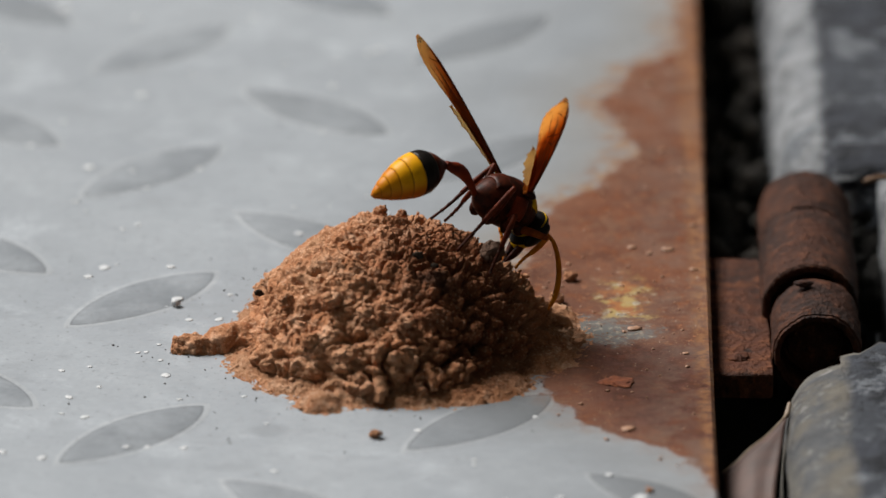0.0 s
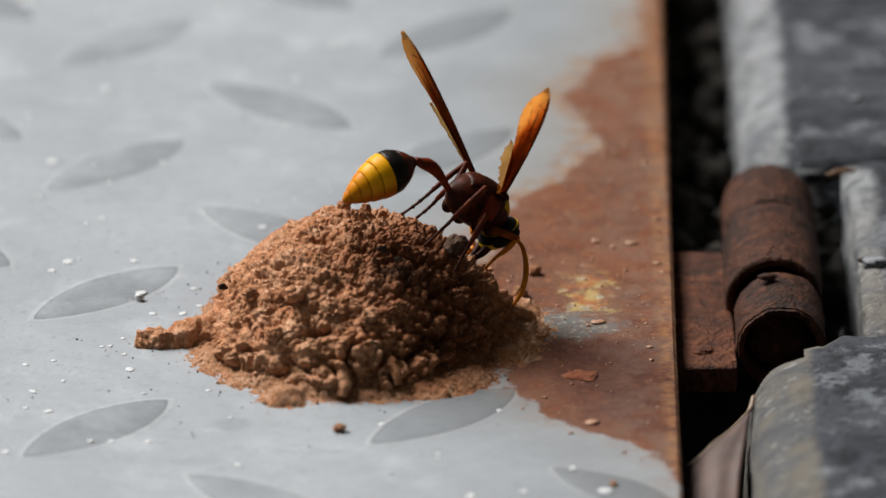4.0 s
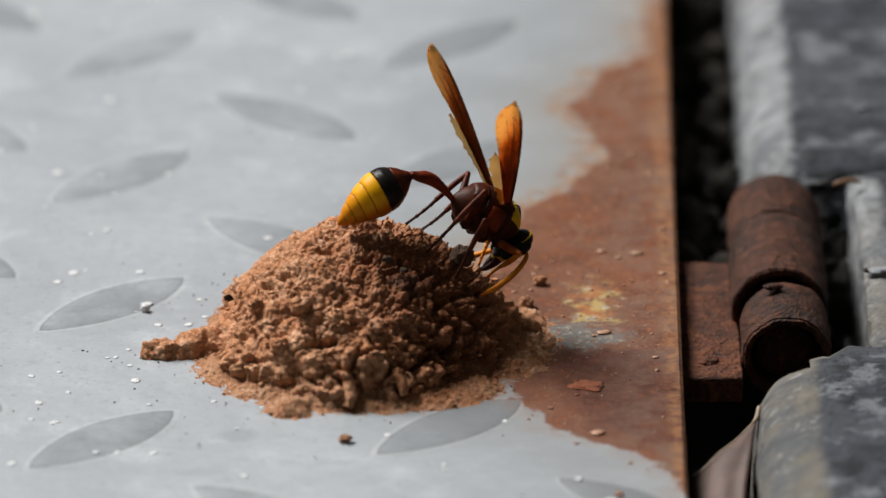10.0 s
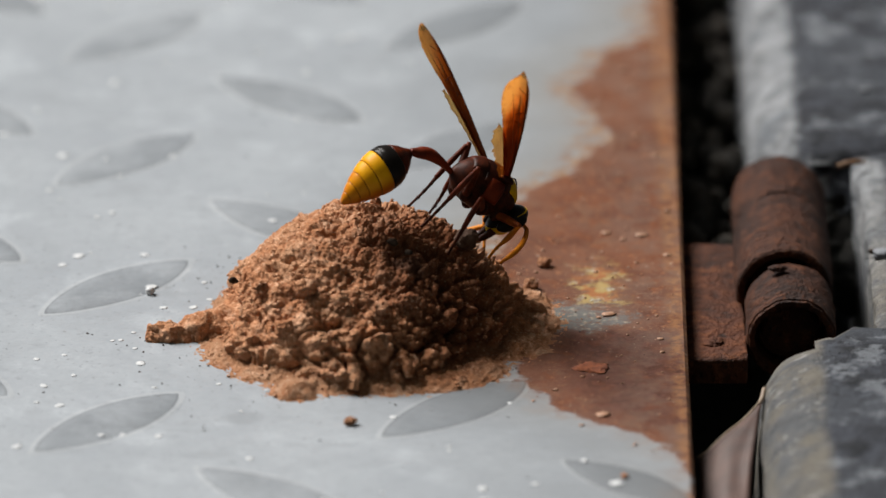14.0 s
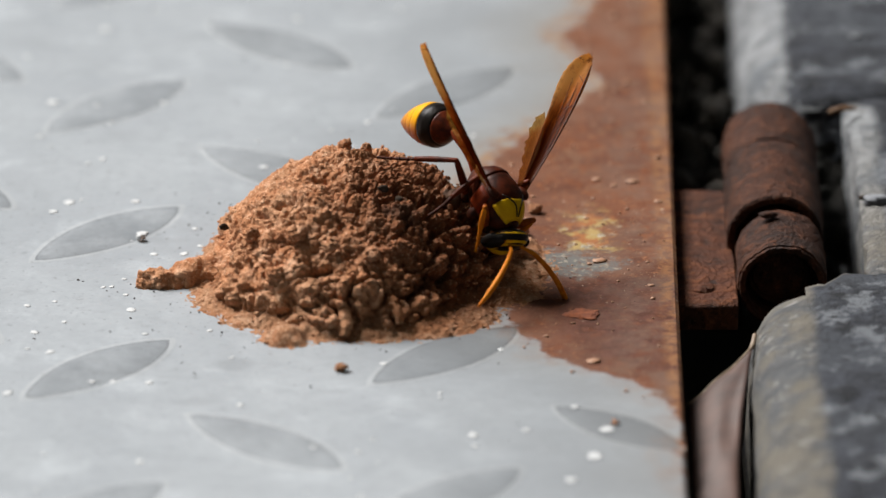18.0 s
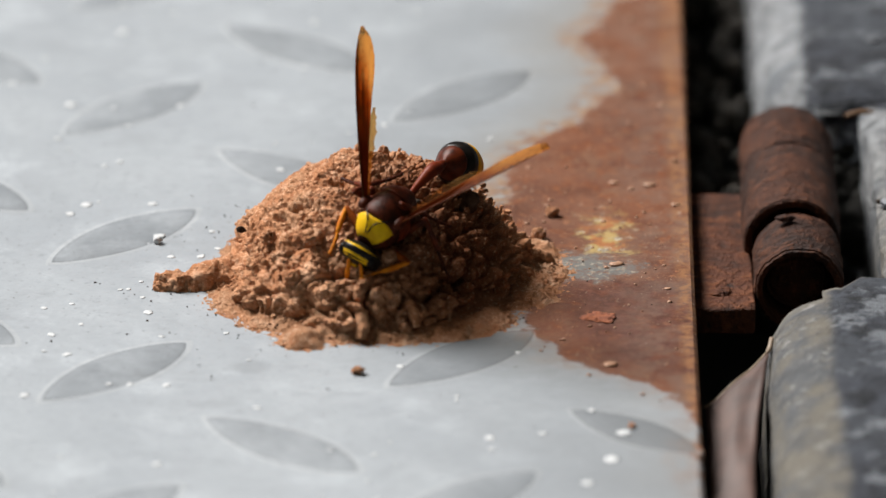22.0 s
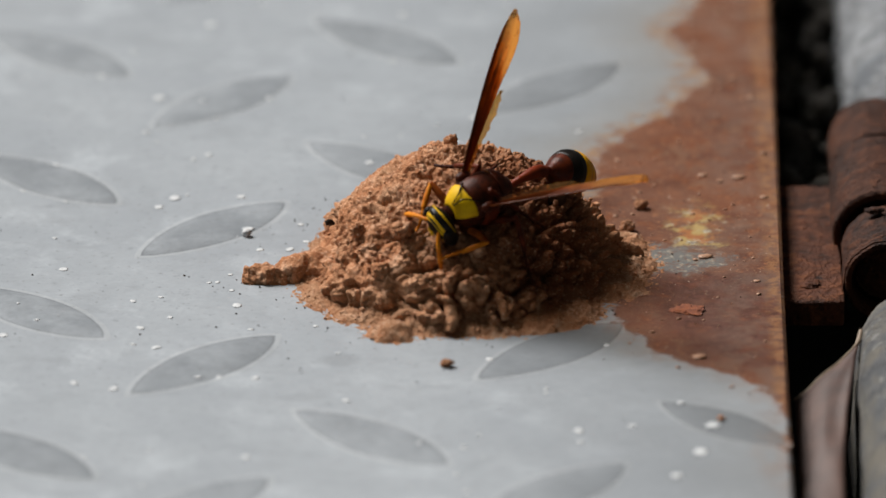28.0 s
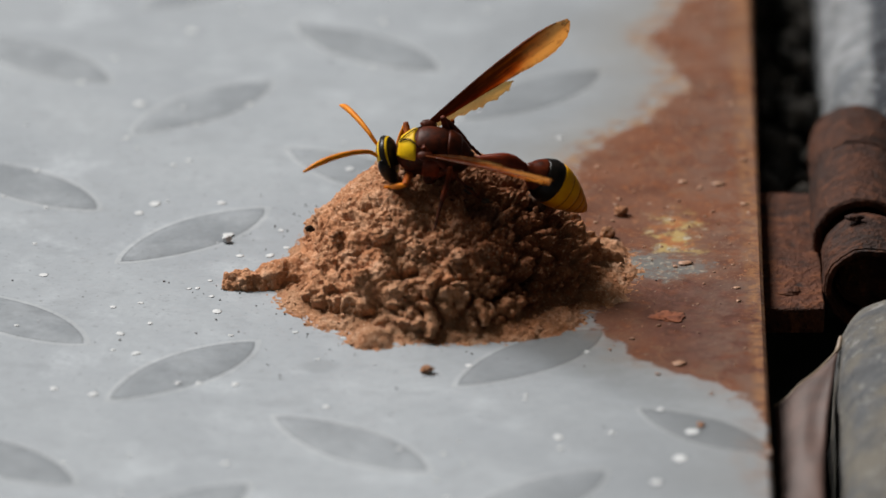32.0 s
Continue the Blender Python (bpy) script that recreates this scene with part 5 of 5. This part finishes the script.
def motions():
    walk(cam, [(t, view(*r)) for t, *r in PATH], EXPOSURE)
    body = {}
    for t, x, y, z, yaw, pitch, roll, *_ in BODY:
        body[t] = at((x, y, z), turn(yaw, pitch, roll))
    walk(WASP["wasp"], sorted(body.items()))
    head, waist, belly, left, right = [], [], [], [], []
    for t, hp, hy, pp, py, gp, gy in TAIL:
        head.append((t, at((5.45, 0, -0.75), turn(hy, hp))))
        m = at((-5.40, 0, -0.78), turn(py, pp))
        waist.append((t, m))
        belly.append((t, m @ at((-7.96, 0, 0), turn(gy, gp))))
    for t, la, lb, ra, rb in WINGS:
        left.append((t, wing_pose(1, la, lb)))
        right.append((t, wing_pose(-1, ra, rb)))
    walk(WASP["head"], head)
    walk(WASP["petiole"], waist)
    walk(WASP["abdomen"], belly)
    walk(WASP["wing_l"], left)
    walk(WASP["wing_r"], right)
    for tag, side in (("l", 1), ("r", -1)):
        walk(WASP["antenna_" + tag], [(t, at((2.3, 0.9 * side, 0.6), turn(side * yaw, pitch))) for t, yaw, pitch in (ANTENNA_L if side > 0 else ANTENNA_R)])
    times = sorted(body)
    for name, (coxa, fem, shin) in LEGS.items():
        kind, tag = name.split("_")
        side = 1 if tag == "l" else -1
        rest = Vector((REST[kind].x, REST[kind].y * side, REST[kind].z))
        planted = []
        for s in STEPS:
            near = min(times, key=lambda q: abs(q - s))
            spot = REACH.get(name, {}).get(s)
            planted.append(Vector((*spot, nest_z(*spot) + 0.4)) if spot else on_nest((body[near] @ (rest * MM)) / MM))
        femur, shins = [], []
        for t in times:
            foot = Vector([float(np.interp(t, STEPS, [p[k] for p in planted])) for k in range(3)])
            foot = (body[t].inverted() @ (foot * MM)) / MM
            pole = Vector((0.4 if kind == "front" else -0.6, 0.9 * side, {"front": 0.15, "mid": 0.8, "hind": 0.6}[kind]))
            a, b = limb(coxa, foot, fem, shin, pole)
            femur.append((t, a))
            shins.append((t, b))
        walk(WASP["femur_" + name], femur)
        walk(WASP["shin_" + name], shins)
    walk(pellet, [(t, at(p)) for t, *p in PELLET])


# seconds, place (mm), yaw, pitch, roll of the wasp
BODY = [
    (0, 16.75, 3.98, 19.82, 33.9, -30.1, -1.2),
    (1, 17.81, 3.97, 19.03, 31.0, -33.0, -2.3),
    (2, 18.27, 4.05, 18.85, 20.7, -32.4, -5.9),
    (3, 19.07, 3.96, 18.30, 19.1, -33.4, -8.4),
    (4, 18.08, 3.94, 18.90, 32.3, -35.9, -2.4),
    (6.5, 16.95, 4.03, 19.77, 48.8, -43.7, 8.3),
    (7, 16.47, 4.05, 19.71, 52.9, -45.2, 10.9),
    (7.5, 15.84, 4.02, 20.12, 58.8, -44.3, 13.3),
    (8, 16.65, 3.91, 19.79, 52.7, -43.0, 8.4),
    (9, 18.45, 3.91, 19.49, 28.5, -34.3, -2.1),
    (10, 18.63, 3.94, 18.87, 14.8, -33.5, -6.1),
    (11, 18.14, 4.04, 19.25, 16.8, -32.9, -6.4),
    (12, 17.68, 3.98, 19.77, 24.3, -36.1, -2.1),
    (13, 17.88, 4.00, 19.84, 17.6, -36.2, -5.1),
    (13.5, 17.55, 4.02, 20.21, 19.0, -36.8, -6.4),
    (15.5, 17.67, 2.95, 19.67, 10.0, -31.8, -19.2),
    (15.8, 18.77, 1.83, 18.52, -2.8, -30.5, -25.2),
    (16, 20.19, 1.10, 17.22, -14.1, -23.7, -25.3),
    (16.3, 19.50, -0.01, 17.98, -19.3, -19.5, -24.9),
    (16.5, 18.83, -0.72, 18.56, -34.6, -16.9, -30.9),
    (17, 19.14, -2.37, 17.46, -52.3, -18.0, -33.2),
    (17.5, 18.66, -3.99, 16.49, -66.8, -17.6, -31.0),
    (18, 20.41, -4.46, 13.15, -57.6, -29.6, -19.0),
    (18.5, 21.16, -4.95, 13.37, -50.4, -29.5, -18.7),
    (19, 20.61, -6.11, 13.94, -60.8, -27.4, -24.1),
    (19.5, 19.22, -6.99, 13.59, -70.7, -30.0, -28.7),
    (19.8, 18.75, -7.84, 16.18, -81.8, -7.5, -46.2),
    (20, 16.88, -8.83, 17.51, -90.1, -9.3, -45.3),
    (20.3, 13.20, -9.83, 17.04, -105.3, -10.7, -38.1),
    (20.5, 13.38, -10.80, 17.76, -111.0, -2.1, -39.5),
    (21, 8.84, -12.56, 17.41, -133.0, -8.7, -26.7),
    (21.5, 1.74, -14.01, 16.14, -142.9, -19.1, -24.7),
    (22, 2.14, -15.18, 15.13, -131.6, -25.0, -22.2),
    (23, 2.04, -15.14, 14.11, -131.3, -27.0, -24.4),
    (24, 1.73, -14.98, 13.59, -129.0, -27.8, -23.3),
    (25, 3.60, -15.00, 13.86, -129.7, -30.9, -25.8),
    (25.5, 3.90, -14.99, 14.52, -128.6, -28.7, -25.1),
    (27.5, 3.09, -13.95, 16.13, -140.8, -12.1, -28.3),
    (28, 2.62, -13.62, 16.29, -143.5, -10.3, -30.7),
    (29, 5.41, -12.75, 15.33, -139.5, -15.6, -33.7),
    (30, 7.43, -11.83, 17.19, -139.3, 1.4, -31.4),
    (31, 9.78, -10.75, 16.46, -140.2, -1.5, -29.6),
    (31.5, 4.73, -9.00, 19.38, -154.7, 3.8, -29.1),
    (31.8, 1.96, -7.24, 19.72, -170.8, 10.8, -25.1),
    (32, -0.97, -6.15, 21.55, -182.1, 5.8, -26.6),
]
# seconds, head pitch and yaw, waist pitch and yaw, abdomen pitch and yaw
TAIL = [
    (0, -33.4, -0.6, -19.3, -0.9, 54.5, -3.3),
    (1, -33.0, -1.2, -18.1, -3.1, 59.2, -0.2),
    (2, -43.0, 0.7, -5.7, -1.1, 52.8, -1.4),
    (3, -39.8, -0.6, -17.3, 1.6, 54.2, 2.5),
    (4, -38.3, 0.2, -11.5, -5.4, 59.9, 0.0),
    (6.5, -41.0, 1.6, -2.5, -3.6, 63.1, -0.6),
    (7, -41.3, 1.2, 0.3, -0.1, 62.6, -1.0),
    (7.5, -40.5, 0.9, 3.8, -0.7, 63.8, -3.8),
    (8, -40.8, -0.1, -2.3, -2.9, 65.5, -0.1),
    (9, -34.2, -1.2, -8.0, -5.8, 58.4, 4.4),
    (10, -38.9, -0.4, -3.0, -1.4, 60.5, -0.9),
    (11, -43.3, 0.7, -4.6, -0.2, 59.7, 1.2),
    (12, -44.4, 0.9, -2.0, -4.9, 59.8, 2.2),
    (13, -43.3, 0.4, 1.7, -3.4, 57.4, 4.6),
    (13.5, -45.7, 1.0, 3.8, 2.7, 58.2, 0.5),
    (15.5, -39.7, -0.2, -5.8, 3.6, 44.9, 4.5),
    (15.8, -38.5, 0.0, -8.4, 4.5, 50.5, 4.1),
    (16, -39.5, -0.1, -15.6, 0.8, 49.6, 0.1),
    (16.3, -34.1, 0.1, -9.6, -2.7, 44.1, -1.5),
    (16.5, -32.9, -0.1, -18.3, -1.6, 43.7, -1.9),
    (17, -34.5, -1.2, -14.4, 0.3, 44.6, 0.1),
    (17.5, -36.1, -2.0, -5.6, -2.1, 31.7, -1.2),
    (18, -38.2, -3.5, -6.9, -2.1, 41.0, -11.0),
    (18.5, -36.2, -2.3, -6.3, -5.3, 41.4, -11.2),
    (19, -32.5, -0.9, -0.8, -3.7, 38.3, -13.7),
    (19.5, -34.2, -2.5, 3.9, -2.2, 32.1, -11.3),
    (19.8, -34.2, -2.3, 10.6, -1.7, 22.3, -0.3),
    (20, -31.2, -0.4, 14.8, -5.0, 11.6, -1.6),
    (20.3, -29.7, 0.1, 11.5, -7.5, 15.2, -3.2),
    (20.5, -30.3, -0.7, 15.5, -0.3, 7.8, -1.9),
    (21, -30.7, 3.3, 13.3, 11.8, 23.8, 1.3),
    (21.5, -28.9, 2.5, -0.3, -1.7, 39.2, -0.5),
    (22, -28.5, 3.8, 2.0, -2.8, 46.0, -2.4),
    (23, -25.1, 2.2, 3.0, -2.1, 44.6, -5.8),
    (24, -26.5, 3.2, 9.7, -2.5, 35.1, -6.5),
    (25, -26.6, 2.6, 7.4, -0.4, 49.5, -7.9),
    (25.5, -27.0, 3.0, 13.0, 1.9, 39.0, -9.5),
    (27.5, -30.7, 3.8, 13.6, 4.4, 19.6, -3.0),
    (28, -27.8, 1.3, 6.5, -0.6, 28.7, -1.1),
    (29, -28.2, 2.6, 11.4, -0.3, 33.4, -6.1),
    (30, -29.9, 3.9, 7.0, 2.3, 30.6, 0.8),
    (31, -32.0, 5.4, 24.7, 12.9, 20.9, -2.6),
    (31.5, -28.1, 1.7, -1.9, -0.9, 39.9, -1.3),
    (31.8, -26.9, 1.7, 3.3, 5.0, 38.0, 4.5),
    (32, -27.0, 2.2, 1.5, -0.4, 35.7, 2.6),
]
# seconds, sweep and lift of the left wing, of the right wing
WINGS = [
    (0, 47.8, 35.9, 48.5, 36.0),
    (1, 49.4, 37.1, 49.7, 36.4),
    (2, 47.1, 32.9, 45.9, 33.8),
    (3, 46.5, 34.3, 44.1, 34.2),
    (4, 46.3, 36.1, 47.4, 37.4),
    (6.5, 47.7, 33.8, 48.6, 33.9),
    (7, 48.2, 33.6, 48.6, 34.2),
    (7.5, 47.9, 33.8, 48.7, 35.1),
    (8, 47.1, 34.2, 47.5, 35.0),
    (9, 46.8, 36.8, 47.8, 37.2),
    (10, 46.9, 34.5, 47.0, 34.4),
    (11, 48.1, 35.4, 46.9, 34.3),
    (12, 46.1, 35.5, 45.8, 36.2),
    (13, 47.6, 35.0, 47.1, 34.6),
    (13.5, 50.5, 34.1, 47.8, 33.5),
    (15.5, 45.3, 31.6, 43.1, 29.7),
    (15.8, 48.3, 32.6, 42.3, 29.7),
    (16, 44.9, 34.7, 42.0, 33.9),
    (16.3, 44.7, 28.4, 44.5, 31.1),
    (16.5, 46.8, 27.9, 44.5, 30.2),
    (17, 44.0, 30.5, 43.8, 30.1),
    (17.5, 42.5, 31.3, 41.3, 29.9),
    (18, 42.2, 32.8, 41.9, 32.1),
    (18.5, 43.1, 32.7, 45.5, 32.1),
    (19, 41.4, 30.3, 40.5, 29.4),
    (19.5, 42.8, 27.6, 43.3, 28.3),
    (19.8, 38.1, 24.1, 34.1, 23.8),
    (20, 38.6, 27.4, 32.8, 23.4),
    (20.3, 35.4, 26.1, 35.5, 27.2),
    (20.5, 30.7, 21.6, 34.2, 26.0),
    (21, 43.9, 34.4, 38.0, 30.7),
    (21.5, 38.7, 28.9, 40.2, 29.5),
    (22, 40.2, 32.3, 39.1, 33.4),
    (23, 41.7, 32.9, 38.8, 32.8),
    (24, 44.2, 34.2, 38.9, 33.9),
    (25, 40.4, 32.1, 38.3, 31.4),
    (25.5, 41.2, 34.2, 38.9, 33.1),
    (27.5, 45.3, 34.9, 37.9, 34.0),
    (28, 44.2, 35.1, 39.3, 35.2),
    (29, 49.8, 36.0, 42.5, 35.7),
    (30, 53.3, 30.6, 45.2, 30.1),
    (31, 57.9, 36.6, 44.3, 31.4),
    (31.5, 41.4, 27.7, 39.7, 27.0),
    (31.8, 37.4, 31.1, 34.4, 28.4),
    (32, 35.0, 28.6, 33.3, 27.4),
]
# seconds, yaw outwards, pitch of each antenna
ANTENNA_L = [(0, 36, -32), (1, 38, -34), (3, 42, -39), (4, 46, -30), (9, 60, -48), (13, 72, -44), (16, 30, 0), (16.3, 27, 16), (16.5, 18, -36), (17, 6, -20), (17.5, 45, -48), (18, 30, 16), (18.5, 66, -28), (19, 42, -12), (19.5, 45, -4), (20, 32, -62), (21, -7, -56), (22, 14, -68), (25, 8, -71), (28, 35, -50), (29, 59, 61), (30, 56, -71), (31, 68, -50), (31.5, 17, 43), (32, 24, 42)]
ANTENNA_R = [(0, 36, -32), (1, 38, -34), (3, 42, -39), (4, 46, -30), (9, 60, -48), (13, 72, -44), (16, 45, 0), (16.3, 33, -8), (16.5, 33, -48), (17, 39, -24), (17.5, 30, -20), (18, 30, 16), (18.5, 45, 4), (19, 42, -28), (19.5, 18, -4), (20, 32, -59), (21, 11, -47), (22, -25, -65), (25, 11, -56), (28, 56, -50), (29, 59, -56), (30, 74, -53), (31, 71, -26), (31.5, 44, 1), (32, 48, 6)]
# seconds, place of the mud pellet (mm)
PELLET = [(0, 14.9, -2.3, 14.6), (13.5, 14.9, -2.3, 14.6), (15.5, 14.3, -2.4, 13.2), (16.5, 13.9, -2.4, 12.4), (32, 13.9, -2.4, 12.4)]
# seconds, stops: the clip's camera brightens and darkens its picture
EXPOSURE = [(0, 0.47), (2, 0.47), (3, 0.44), (4, 0.65), (7, 0.67), (9, 0.67), (16.5, 0.62), (19, 0.87), (20, 0.84), (23, 0.87), (24, 0.62), (25, 0.54), (28, 0.47), (32, 0.47)]

motions()
